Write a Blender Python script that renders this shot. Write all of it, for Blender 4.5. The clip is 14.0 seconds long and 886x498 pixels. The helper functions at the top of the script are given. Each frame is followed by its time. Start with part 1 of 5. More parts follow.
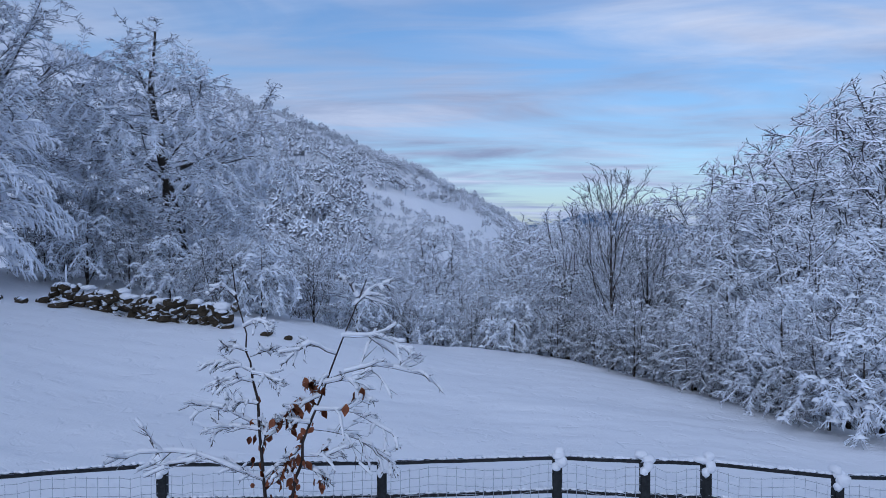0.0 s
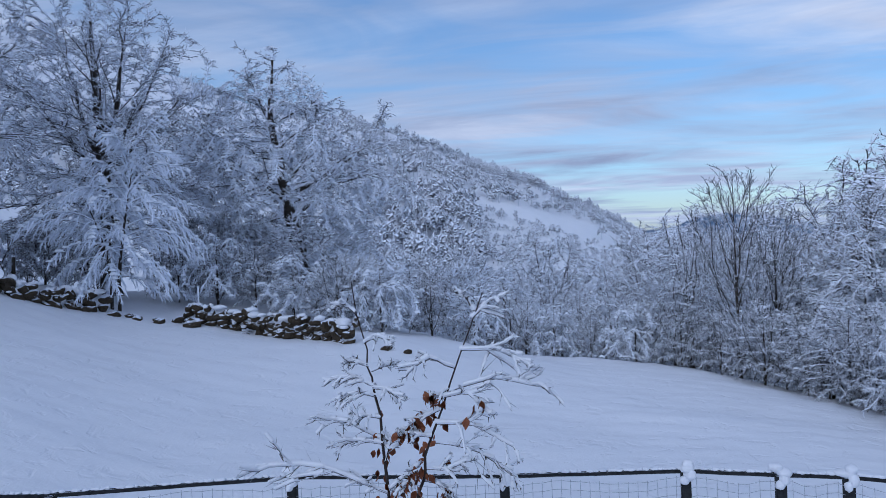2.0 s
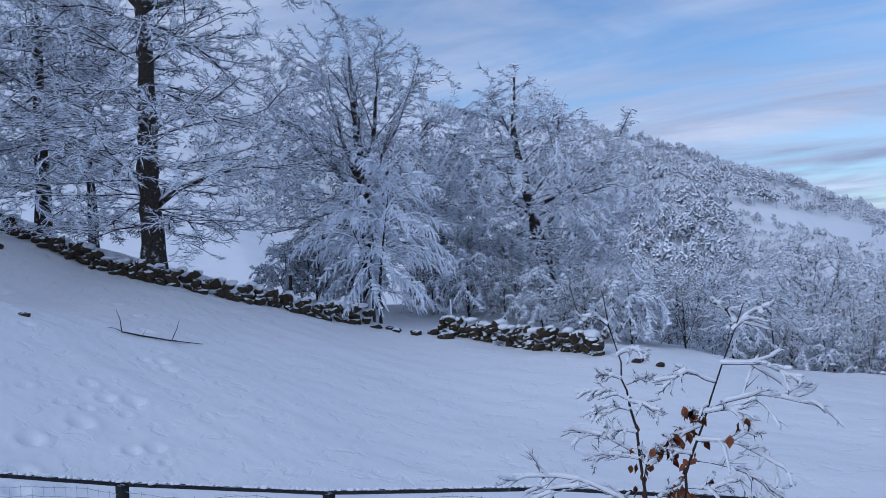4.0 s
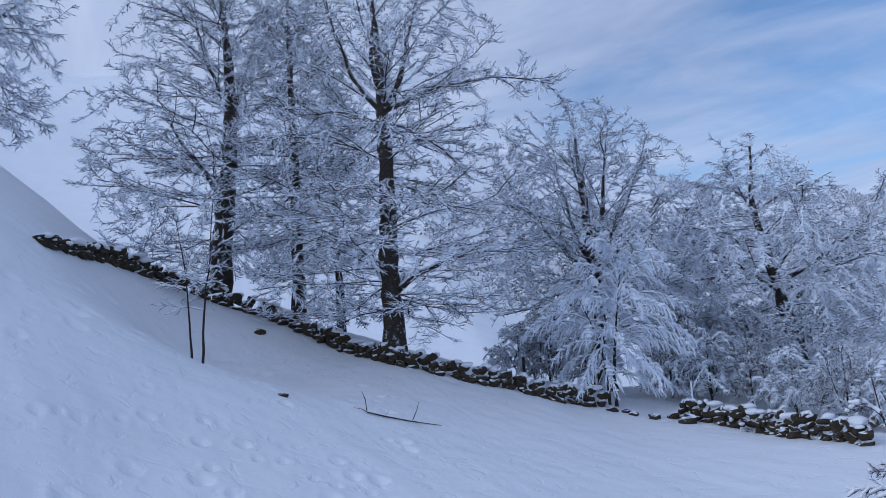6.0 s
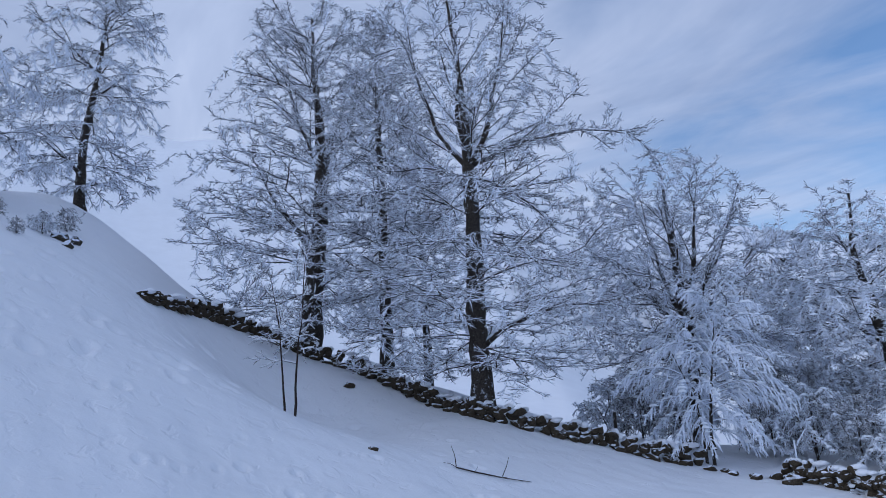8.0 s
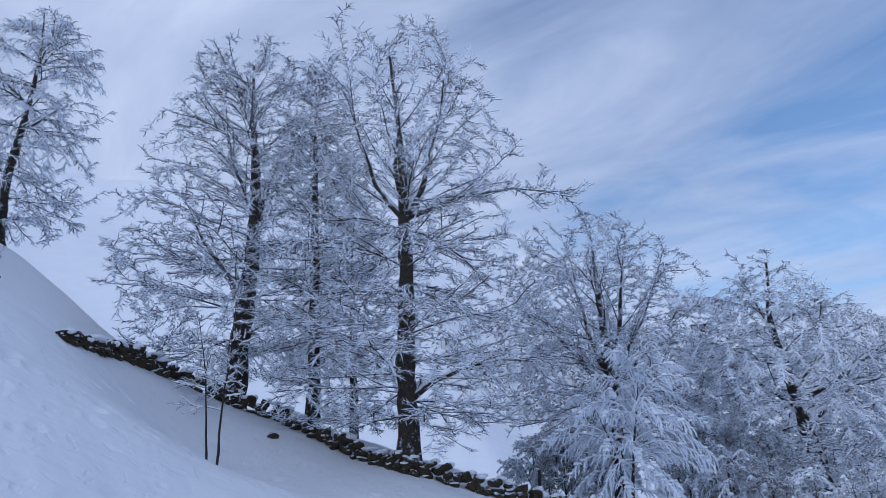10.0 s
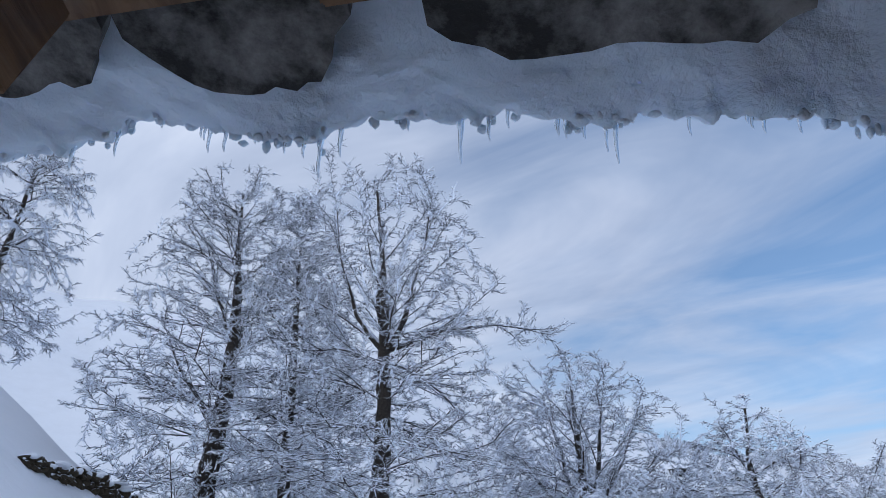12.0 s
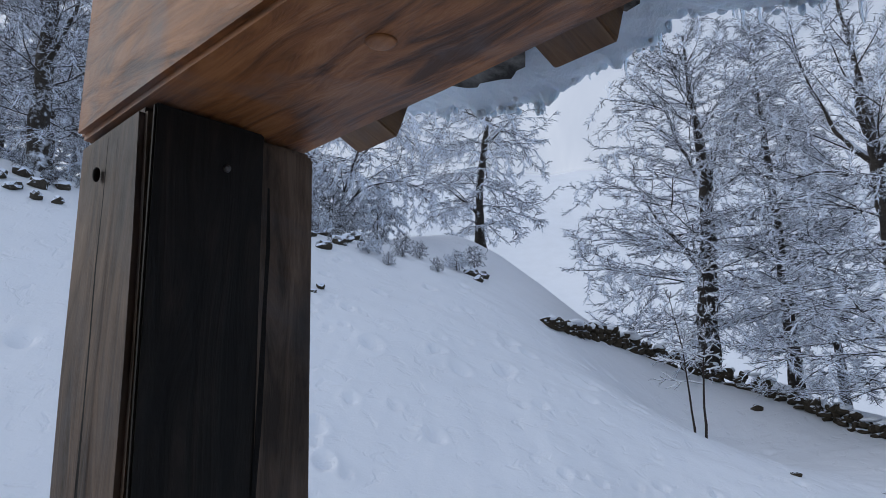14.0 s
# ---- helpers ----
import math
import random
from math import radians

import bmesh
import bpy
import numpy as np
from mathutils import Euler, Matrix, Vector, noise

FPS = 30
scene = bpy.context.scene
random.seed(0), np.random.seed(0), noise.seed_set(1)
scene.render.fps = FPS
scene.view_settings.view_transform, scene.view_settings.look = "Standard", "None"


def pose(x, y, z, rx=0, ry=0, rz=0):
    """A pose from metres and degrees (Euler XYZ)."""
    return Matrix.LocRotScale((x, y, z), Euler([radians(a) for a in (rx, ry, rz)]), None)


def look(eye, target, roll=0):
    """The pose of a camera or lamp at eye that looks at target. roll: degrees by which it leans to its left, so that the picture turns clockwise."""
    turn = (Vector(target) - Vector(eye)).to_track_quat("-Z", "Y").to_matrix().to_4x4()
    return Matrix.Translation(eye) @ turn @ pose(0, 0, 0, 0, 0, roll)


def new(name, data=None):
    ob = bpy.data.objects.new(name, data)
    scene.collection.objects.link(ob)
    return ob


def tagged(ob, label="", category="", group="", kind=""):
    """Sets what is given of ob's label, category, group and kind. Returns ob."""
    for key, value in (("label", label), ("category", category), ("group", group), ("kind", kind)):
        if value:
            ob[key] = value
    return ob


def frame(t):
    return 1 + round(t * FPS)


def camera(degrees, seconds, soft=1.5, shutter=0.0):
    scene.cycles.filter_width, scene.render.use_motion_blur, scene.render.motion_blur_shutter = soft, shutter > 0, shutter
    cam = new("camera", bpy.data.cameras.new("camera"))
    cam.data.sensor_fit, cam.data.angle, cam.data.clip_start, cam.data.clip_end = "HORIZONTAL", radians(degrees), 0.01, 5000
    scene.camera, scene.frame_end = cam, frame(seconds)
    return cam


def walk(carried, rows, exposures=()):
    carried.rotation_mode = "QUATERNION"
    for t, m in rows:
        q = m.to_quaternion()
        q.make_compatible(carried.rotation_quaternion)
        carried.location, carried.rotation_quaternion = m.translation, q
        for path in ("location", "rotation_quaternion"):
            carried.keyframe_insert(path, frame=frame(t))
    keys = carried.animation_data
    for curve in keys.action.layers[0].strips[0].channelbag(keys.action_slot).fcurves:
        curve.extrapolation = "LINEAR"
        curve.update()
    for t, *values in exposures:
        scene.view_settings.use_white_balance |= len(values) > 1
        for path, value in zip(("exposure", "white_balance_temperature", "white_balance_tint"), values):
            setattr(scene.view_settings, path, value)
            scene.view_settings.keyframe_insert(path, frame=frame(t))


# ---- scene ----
cam = camera(56.89, 14.0, 0.75)
EYE = 3.75
PATH = [
    (0.0, pose(-0.000, 0.000, EYE + 0.000, 88.80, -0.03, 0.00)),
    (0.5, pose(-0.001, 0.006, EYE + 0.000, 88.87, 0.43, 0.75)),
    (1.0, pose(-0.002, -0.001, EYE + 0.002, 88.91, 0.98, 2.22)),
    (1.5, pose(0.001, 0.003, EYE + 0.008, 89.15, 1.62, 4.65)),
    (2.0, pose(0.006, -0.002, EYE + 0.013, 89.74, 2.15, 8.01)),
    (2.5, pose(0.002, -0.008, EYE + 0.014, 89.73, 2.68, 12.45)),
    (3.0, pose(-0.022, -0.026, EYE + 0.021, 89.91, 3.33, 16.81)),
    (3.2, pose(-0.025, -0.034, EYE + 0.019, 90.16, 3.56, 18.33)),
    (5.3, pose(-0.047, -0.054, EYE + 0.046, 94.64, 3.56, 36.45)),
    (5.5, pose(-0.049, -0.054, EYE + 0.049, 95.44, 3.83, 37.99)),
    (6.0, pose(-0.070, -0.068, EYE + 0.056, 98.06, 3.93, 41.12)),
    (6.5, pose(-0.074, -0.075, EYE + 0.060, 100.39, 3.76, 44.09)),
    (7.0, pose(-0.067, -0.078, EYE + 0.063, 101.92, 3.45, 47.36)),
    (7.2, pose(-0.066, -0.085, EYE + 0.059, 102.45, 3.20, 48.17)),
    (9.3, pose(-0.133, -0.294, EYE - 0.040, 101.81, 4.13, 43.84)),
    (9.5, pose(-0.133, -0.307, EYE - 0.048, 102.79, 3.77, 43.46)),
    (10.0, pose(-0.130, -0.331, EYE - 0.060, 105.78, 2.22, 41.64)),
    (10.5, pose(-0.130, -0.410, EYE - 0.063, 108.97, 1.42, 39.44)),
    (11.0, pose(-0.159, -0.470, EYE - 0.027, 112.46, 1.29, 37.52)),
    (11.5, pose(-0.137, -0.488, EYE - 0.023, 114.69, 1.16, 36.87)),
    (12.0, pose(-0.112, -0.508, EYE - 0.036, 114.96, 0.74, 39.49)),
    (12.5, pose(-0.087, -0.536, EYE - 0.051, 111.56, 0.45, 44.83)),
    (13.0, pose(-0.073, -0.595, EYE - 0.068, 108.06, 0.59, 52.07)),
    (13.5, pose(-0.057, -0.662, EYE - 0.066, 105.79, 1.12, 62.05)),
    (14.0, pose(-0.036, -0.726, EYE - 0.074, 105.11, 1.55, 73.26)),
]
walk(cam, PATH, [(0.0, -0.02, 5200, 10), (5.5, 0.18, 5300, 10), (9.5, 0.27, 5370, 10), (11.0, 0.34, 5450, 10), (11.5, 0.34, 5600, 8), (12.0, 0.44, 5800, 7), (12.5, 0.68, 6050, 6), (14.0, 0.40, 6150, 6)])

# ---- light ----
SUN_EL, SUN_LEFT = radians(22.0), radians(158.0)  # low sun veiled by cloud behind the house, degrees to the left of north
world = bpy.data.worlds.new("winter_sky")
scene.world = world
world.use_nodes = True


def wire(tree, a, b):
    tree.links.new(a, b)


def maths(tree, op, a, b=0.0):
    n = tree.nodes.new("ShaderNodeMath")
    n.operation = op
    for k, v in ((0, a), (1, b)):
        if isinstance(v, (int, float)):
            n.inputs[k].default_value = v
        else:
            tree.links.new(v, n.inputs[k])
    return n.outputs[0]


def ramp(tree, source, stops):
    n = tree.nodes.new("ShaderNodeValToRGB")
    e = n.color_ramp.elements
    while len(e) < len(stops):
        e.new(0.5)
    for k, (pos, col) in enumerate(stops):
        e[k].position = pos
        e[k].color = (*col, 1) if isinstance(col, tuple) else (col, col, col, 1)
    tree.links.new(source, n.inputs[0])
    return n.outputs[0]


def noise_tex(tree, vector, scale, detail=4.0, rough=0.55, distortion=0.0):
    n = tree.nodes.new("ShaderNodeTexNoise")
    n.inputs["Scale"].default_value = scale
    n.inputs["Detail"].default_value = detail
    n.inputs["Roughness"].default_value = rough
    n.inputs["Distortion"].default_value = distortion
    if vector is not None:
        tree.links.new(vector, n.inputs["Vector"])
    return n.outputs["Fac"]


def make_sky():
    t = world.node_tree
    t.nodes.clear()
    out = t.nodes.new("ShaderNodeOutputWorld")
    sky = t.nodes.new("ShaderNodeTexSky")
    sky.sky_type, sky.sun_disc = "NISHITA", False
    sky.sun_elevation, sky.sun_rotation = SUN_EL, 2 * math.pi - SUN_LEFT
    sky.air_density, sky.dust_density, sky.ozone_density = 1.0, 0.6, 3.0
    co = t.nodes.new("ShaderNodeTexCoord").outputs["Generated"]
    sep = t.nodes.new("ShaderNodeSeparateXYZ")
    wire(t, co, sep.inputs[0])
    # clouds lie on a high flat sheet: bands near the horizon, streaks overhead
    h = maths(t, "ADD", maths(t, "MAXIMUM", sep.outputs[2], 0.0), 0.07)
    comb = t.nodes.new("ShaderNodeCombineXYZ")
    wire(t, maths(t, "DIVIDE", sep.outputs[0], h), comb.inputs[0])
    wire(t, maths(t, "DIVIDE", sep.outputs[1], h), comb.inputs[1])
    m = t.nodes.new("ShaderNodeMapping")
    m.inputs["Rotation"].default_value = (0, 0, radians(20))
    m.inputs["Scale"].default_value = (0.62, 1.15, 1.0)
    m.inputs["Location"].default_value = (2.3, 0.4, 0.0)
    wire(t, comb.outputs[0], m.inputs["Vector"])
    big = noise_tex(t, m.outputs[0], 0.55, 3.0, 0.5, 0.4)
    fine = noise_tex(t, m.outputs[0], 1.5, 5.0, 0.55, 1.0)
    cover = maths(t, "ADD", maths(t, "MULTIPLY", big, 0.66), maths(t, "MULTIPLY", fine, 0.34))
    # the veil thickens towards the hill in the west
    west = maths(t, "MAXIMUM", maths(t, "SUBTRACT", maths(t, "MULTIPLY", sep.outputs[0], -1.0), 0.50), 0.0)
    cover = maths(t, "ADD", cover, maths(t, "MULTIPLY", west, 0.5))
    mask = ramp(t, cover, [(0.40, 0.10), (0.57, 1.0)])
    tone = noise_tex(t, m.outputs[0], 0.8, 6.0, 0.6, 0.8)
    cloud = ramp(t, tone, [(0.3, (0.42, 0.46, 0.58)), (0.5, (0.60, 0.63, 0.74)), (0.68, (0.86, 0.86, 0.92))])
    b1, b2 = t.nodes.new("ShaderNodeBackground"), t.nodes.new("ShaderNodeBackground")
    wire(t, sky.outputs[0], b1.inputs[0])
    b1.inputs[1].default_value = 0.10
    wire(t, cloud, b2.inputs[0])
    b2.inputs[1].default_value = 0.75
    mix = t.nodes.new("ShaderNodeMixShader")
    wire(t, mask, mix.inputs[0])
    wire(t, b1.outputs[0], mix.inputs[1])
    wire(t, b2.outputs[0], mix.inputs[2])
    wire(t, mix.outputs[0], out.inputs[0])


make_sky()
sun_data = bpy.data.lights.new("sun", "SUN")
sun_data.energy, sun_data.angle, sun_data.color = 1.1, radians(35), (1.0, 0.95, 0.90)
sun = new("sun", sun_data)
sun.matrix_world = look((-60 * math.sin(SUN_LEFT), 60 * math.cos(SUN_LEFT), 60 * math.tan(SUN_EL)), (0, 0, 0))


# ---- materials ----
def material(name):
    m = bpy.data.materials.new(name)
    m.use_nodes = True
    t = m.node_tree
    return m, t, t.nodes["Principled BSDF"]


def bump(t, bsdf, height, strength, distance):
    b = t.nodes.new("ShaderNodeBump")
    b.inputs["Strength"].default_value, b.inputs["Distance"].default_value = strength, distance
    wire(t, height, b.inputs["Height"])
    wire(t, b.outputs[0], bsdf.inputs["Normal"])


def object_co(t):
    return t.nodes.new("ShaderNodeTexCoord").outputs["Object"]


def snow_material(name="snow", grain=0.5, albedo=(0.86, 0.88, 0.93), glow_through=0.0):
    m, t, b = material(name)
    co = object_co(t)
    n1 = noise_tex(t, co, 0.35, 5.0, 0.6)
    c = ramp(t, n1, [(0.25, tuple(v * 0.94 for v in albedo)), (0.75, albedo)])
    wire(t, c, b.inputs["Base Color"])
    b.inputs["Roughness"].default_value = 0.75
    b.inputs["Specular IOR Level"].default_value = 0.25
    b.inputs["Subsurface Weight"].default_value = glow_through
    b.inputs["Subsurface Radius"].default_value = (0.5, 0.75, 1.0)
    b.inputs["Subsurface Scale"].default_value = 0.06
    fine = noise_tex(t, co, 14.0, 6.0, 0.7)
    wide = noise_tex(t, co, 1.1, 5.0, 0.6)
    pits = ramp(t, noise_tex(t, co, 2.4, 3.0, 0.5, 0.6), [(0.30, 0.0), (0.44, 1.0)])
    bump(t, b, maths(t, "ADD", maths(t, "ADD", maths(t, "MULTIPLY", fine, 0.25), wide), maths(t, "MULTIPLY", pits, 0.5)), grain, 0.07)
    return m


def snowy_material(name, dark, light, low=-0.35, high=0.35, patch=0.8, scale=3.0, rough=0.9, grain=18.0):
    """Bark or stone with snow lying on what faces up, in an uneven line."""
    m, t, b = material(name)
    co = object_co(t)
    geo = t.nodes.new("ShaderNodeNewGeometry")
    sep = t.nodes.new("ShaderNodeSeparateXYZ")
    wire(t, geo.outputs["Normal"], sep.inputs[0])
    n = noise_tex(t, geo.outputs["Position"], scale, 4.0, 0.6)
    f = maths(t, "ADD", sep.outputs[2], maths(t, "MULTIPLY", maths(t, "SUBTRACT", n, 0.5), 2 * patch))
    mr = t.nodes.new("ShaderNodeMapRange")
    mr.inputs["From Min"].default_value, mr.inputs["From Max"].default_value = low, high
    mr.clamp = True
    wire(t, f, mr.inputs["Value"])
    g = noise_tex(t, co, grain, 6.0, 0.65)
    base = ramp(t, g, [(0.3, dark), (0.72, light)])
    mix = t.nodes.new("ShaderNodeMix")
    mix.data_type = "RGBA"
    wire(t, mr.outputs[0], mix.inputs["Factor"])
    wire(t, base, mix.inputs["A"])
    mix.inputs["B"].default_value = (0.82, 0.87, 0.97, 1)
    wire(t, mix.outputs["Result"], b.inputs["Base Color"])
    b.inputs["Roughness"].default_value = rough
    b.inputs["Specular IOR Level"].default_value = 0.2
    bump(t, b, g, 0.5, 0.02)
    return m


def wood_material(name, dark, mid, light, along=(1.0, 1.0, 14.0), rough=0.6):
    m, t, b = material(name)
    mp = t.nodes.new("ShaderNodeMapping")
    mp.inputs["Scale"].default_value = along
    wire(t, object_co(t), mp.inputs["Vector"])
    g = noise_tex(t, mp.outputs[0], 3.0, 8.0, 0.65, 1.2)
    s = noise_tex(t, object_co(t), 5.0, 4.0, 0.6)
    v = maths(t, "ADD", maths(t, "MULTIPLY", g, 0.65), maths(t, "MULTIPLY", s, 0.35))
    mix = t.nodes.new("ShaderNodeMix")
    mix.data_type = "RGBA"
    worn = noise_tex(t, object_co(t), 6.0, 5.0, 0.6, 0.5)
    wire(t, ramp(t, worn, [(0.48, 0.0), (0.66, 0.55)]), mix.inputs["Factor"])
    wire(t, ramp(t, v, [(0.38, dark), (0.5, mid), (0.62, light)]), mix.inputs["A"])
    grey = sum(mid) / 3
    mix.inputs["B"].default_value = (grey * 1.05, grey, grey * 1.05, 1)
    wire(t, mix.outputs["Result"], b.inputs["Base Color"])
    b.inputs["Specular IOR Level"].default_value = 0.25
    b.inputs["Roughness"].default_value = rough
    bump(t, b, g, 0.35, 0.01)
    return m


SNOW = snow_material()
# old snow; its grey-blue albedo also holds the shade under the eave
SHADED_ROOF_SNOW = snow_material("roof_snow", 0.9, (0.60, 0.69, 0.80), 0.3)
TREE_SNOW = snow_material("tree_snow", 0.3, (0.84, 0.88, 0.95))
TWIG = snowy_material("snowy_twigs", (0.018, 0.019, 0.024), (0.055, 0.051, 0.053), -0.66, -0.36, 0.42, 5.0)
BARK = snowy_material("snowy_bark", (0.015, 0.013, 0.012), (0.08, 0.067, 0.055), 0.14, 0.36, 0.5, 5.0)
VALLEY_TWIG = snowy_material("valley_twigs", (0.016, 0.017, 0.023), (0.05, 0.048, 0.051), -0.2, 0.15, 0.6, 1.1)
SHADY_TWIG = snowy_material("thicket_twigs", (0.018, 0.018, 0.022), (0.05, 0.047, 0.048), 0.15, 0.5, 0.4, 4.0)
LUMPY_TWIG = snowy_material("snow_lumped_twigs", (0.016, 0.017, 0.023), (0.05, 0.048, 0.051), -0.35, 0.05, 0.6, 1.6)
LADEN_TWIG = snowy_material("laden_birch_twigs", (0.035, 0.035, 0.04), (0.09, 0.082, 0.08), -0.9, -0.5, 0.35, 6.0)
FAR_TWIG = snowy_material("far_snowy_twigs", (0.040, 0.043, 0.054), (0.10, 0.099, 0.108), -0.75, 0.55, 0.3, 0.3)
WALL_STONE = snowy_material("mossy_wall_stone", (0.014, 0.012, 0.009), (0.10, 0.078, 0.052), 0.62, 0.85, 0.5, 4.0)
POST_WOOD = snowy_material("dark_fence_wood", (0.012, 0.014, 0.016), (0.04, 0.042, 0.045), 0.55, 0.8, 0.25, 14.0)
BEAM_WOOD = wood_material("oiled_oak_beam", (0.07, 0.027, 0.010), (0.28, 0.112, 0.038), (0.44, 0.20, 0.08), (1.9, 11.0, 11.0), 0.5)
UPRIGHT_WOOD = wood_material("grey_oak_post", (0.036, 0.024, 0.016), (0.12, 0.080, 0.054), (0.21, 0.145, 0.10), (9.0, 9.0, 1.1), 0.6)
TARRED = wood_material("black_tarred_board", (0.004, 0.003, 0.0025), (0.010, 0.008, 0.006), (0.026, 0.019, 0.014), (9.0, 9.0, 1.2), 0.65)
RAFTER_WOOD = wood_material("brown_rafter", (0.07, 0.038, 0.019), (0.14, 0.08, 0.042), (0.20, 0.12, 0.065), (12.0, 1.2, 12.0), 0.55)


def simple_material(name, dark, light, scale=8.0, rough=0.8, strength=0.4, lo=0.3, hi=0.7):
    m, t, b = material(name)
    co = object_co(t)
    g = noise_tex(t, co, scale, 7.0, 0.65)
    wire(t, ramp(t, g, [(lo, dark), (hi, light)]), b.inputs["Base Color"])
    b.inputs["Roughness"].default_value = rough
    bump(t, b, g, strength, 0.02)
    return m


SLAB = simple_material("grey_roof_slab", (0.012, 0.012, 0.011), (0.20, 0.195, 0.185), 9.0, 0.85, 1.0, 0.44, 0.66)
LEAF = simple_material("dry_beech_leaf", (0.16, 0.045, 0.016), (0.34, 0.115, 0.045), 20.0, 0.7)
WIRE = simple_material("frosted_wire", (0.22, 0.24, 0.27), (0.62, 0.66, 0.72), 30.0, 0.5)
# surfaces out of view, paled to throw light onto the post and beam
HOUSE = simple_material("bounce_plaster", (0.68, 0.66, 0.62), (0.80, 0.78, 0.74), 3.0, 0.9)
FLOORING = simple_material("bounce_floor_boards", (0.20, 0.14, 0.10), (0.34, 0.25, 0.18), 6.0, 0.7)


def ice_material():
    m, t, b = material("clear_ice")
    b.inputs["Base Color"].default_value = (0.86, 0.92, 0.97, 1)
    b.inputs["Roughness"].default_value = 0.08
    b.inputs["IOR"].default_value = 1.31
    b.inputs["Transmission Weight"].default_value = 0.85
    return m


ICE = ice_material()


# ---- mesh helpers ----
def mesh_from(name, verts, faces, mat, smooth=False):
    """A mesh from an array of corners and an array of equal-sided faces."""
    verts, faces = np.asarray(verts, np.float32), np.asarray(faces, np.int32)
    me = bpy.data.meshes.new(name)
    k = faces.shape[1]
    me.vertices.add(len(verts))
    me.vertices.foreach_set("co", verts.ravel())
    me.loops.add(faces.size)
    me.loops.foreach_set("vertex_index", faces.ravel())
    me.polygons.add(len(faces))
    me.polygons.foreach_set("loop_start", np.arange(0, faces.size, k, dtype=np.int32))
    me.polygons.foreach_set("use_smooth", np.full(len(faces), smooth))
    me.materials.append(mat)
    me.update(calc_edges=True)
    me.validate()
    return me


def part(name, me, parent, label=""):
    ob = new(name, me)
    ob.parent = parent
    return tagged(ob, label=label) if label else ob


def bm_mesh(name, bm, mat, smooth=False):
    me = bpy.data.meshes.new(name)
    bm.to_mesh(me)
    bm.free()
    for p in me.polygons:
        p.use_smooth = smooth
    me.materials.append(mat)
    return me


def thing(name, m, label, category, group="", kind=""):
    ob = new(name)
    ob.matrix_world = m
    return tagged(ob, label, category, group, kind)


def waves(x, y, seed, size, octaves=4):
    """Smooth rolling noise made of sines, about -1 to 1."""
    r = np.random.RandomState(seed)
    total, amp, norm = 0.0, 1.0, 0.0
    for _ in range(octaves):
        for _ in range(3):
            a, p = r.uniform(0, 2 * math.pi, 2)
            k = 2 * math.pi / size * r.uniform(0.7, 1.4)
            total = total + amp * np.sin(k * (x * math.cos(a) + y * math.sin(a)) + p)
        norm += amp * 1.7
        amp, size = amp * 0.5, size * 0.5
    return total / norm


# ---- ground ----
def softplus(v, s=3.0):
    return s * np.logaddexp(0, v / s)


HUMPS = ((-25.5, 8.0, 5.0, 0.516), (-34.0, 11.0, 5.0, 3.265), (-33.0, 18.0, 6.0, -0.615), (-10.5, 33.0, 6.0, 1.556), (-4.0, 8.0, 4.0, -0.144), (-6.0, 23.0, 5.0, 0.841), (-15.0, 2.0, 5.0, 0.381), (-30.0, -5.0, 5.0, -3.040), (-24.0, 16.0, 5.0, 0.033), (-9.0, 6.0, 4.0, -0.316), (-21.0, 13.5, 4.0, -2.218), (-17.0, 16.0, 4.0, -0.213))
FOOTPRINTS = []


def meadow(x, y):
    """The hillside meadow: level towards the valley, steeper and steeper uphill."""
    a = -x
    z = 0.0146 + (-0.0050) * y + 0.0748 * softplus(a - 3) + 0.7665 * softplus(a - 12) + (-0.6875) * softplus(a - 22)
    z = z + (y - 10) * ((-0.0027) * softplus(a - 3) + (-0.0278) * softplus(a - 14) + 0.0300 * softplus(a - 24))
    for hx, hy, hr, hz in HUMPS:
        z = z + hz * np.exp(-((x - hx) ** 2 + (y - hy) ** 2) / hr ** 2)
    return z


def ridge(az):
    """Elevation of the far hill's crest against the direction, degrees to the left of north."""
    return np.interp(az, [-60, -30, -14, -7, -3.5, 1.3, 7, 13, 23, 36, 45, 56, 75, 95, 120, 180], [-1.5, -1.5, -1.2, -0.8, 0.9, 3.9, 5.9, 8.0, 10.6, 14.0, 16.8, 19.4, 20, 19, 13, 6])


def step(v, a, b):
    q = np.clip((v - a) / (b - a), 0, 1)
    return q * q * (3 - 2 * q)


def ground_height(x, y):
    x, y = np.asarray(x, float), np.asarray(y, float)
    r = np.hypot(x, y)
    az = np.degrees(np.arctan2(-x, y))
    near_r = np.minimum(r, 46.0)
    k = near_r / np.maximum(r, 1e-6)
    z = meadow(x * k, y * k) + 0.10 * waves(x, y, 3, 9.0) + 0.02 * waves(x, y, 4, 1.6)
    # the meadow rolls over its edge into the wooded valley
    e1 = y + 0.15 * x - 29.2 - 0.75 * softplus(-x - 6, 2.0)
    e2 = 0.917 * x + 0.398 * y - 14.5
    beyond = np.logaddexp(e1, e2)
    z = z - 7.0 * np.tanh(softplus(beyond, 1.2) * 0.42 / 7.0)
    far = EYE + r * np.tan(np.radians(ridge(az))) * (1 - 0.25 * step(r, 330, 900)) + 2.5 * waves(x, y, 8, 60.0, 3) * step(r, 60, 160)
    far = np.where(r > 330, far - (r - 330) * np.tan(np.radians(np.maximum(ridge(az), 0))) * 0.9, far)
    w = step(r, 48, 260)
    z = z * (1 - w) + far * w
    return np.maximum(z, -95)


def at_ground(x, y):
    return float(ground_height(np.array([x]), np.array([y]))[0])


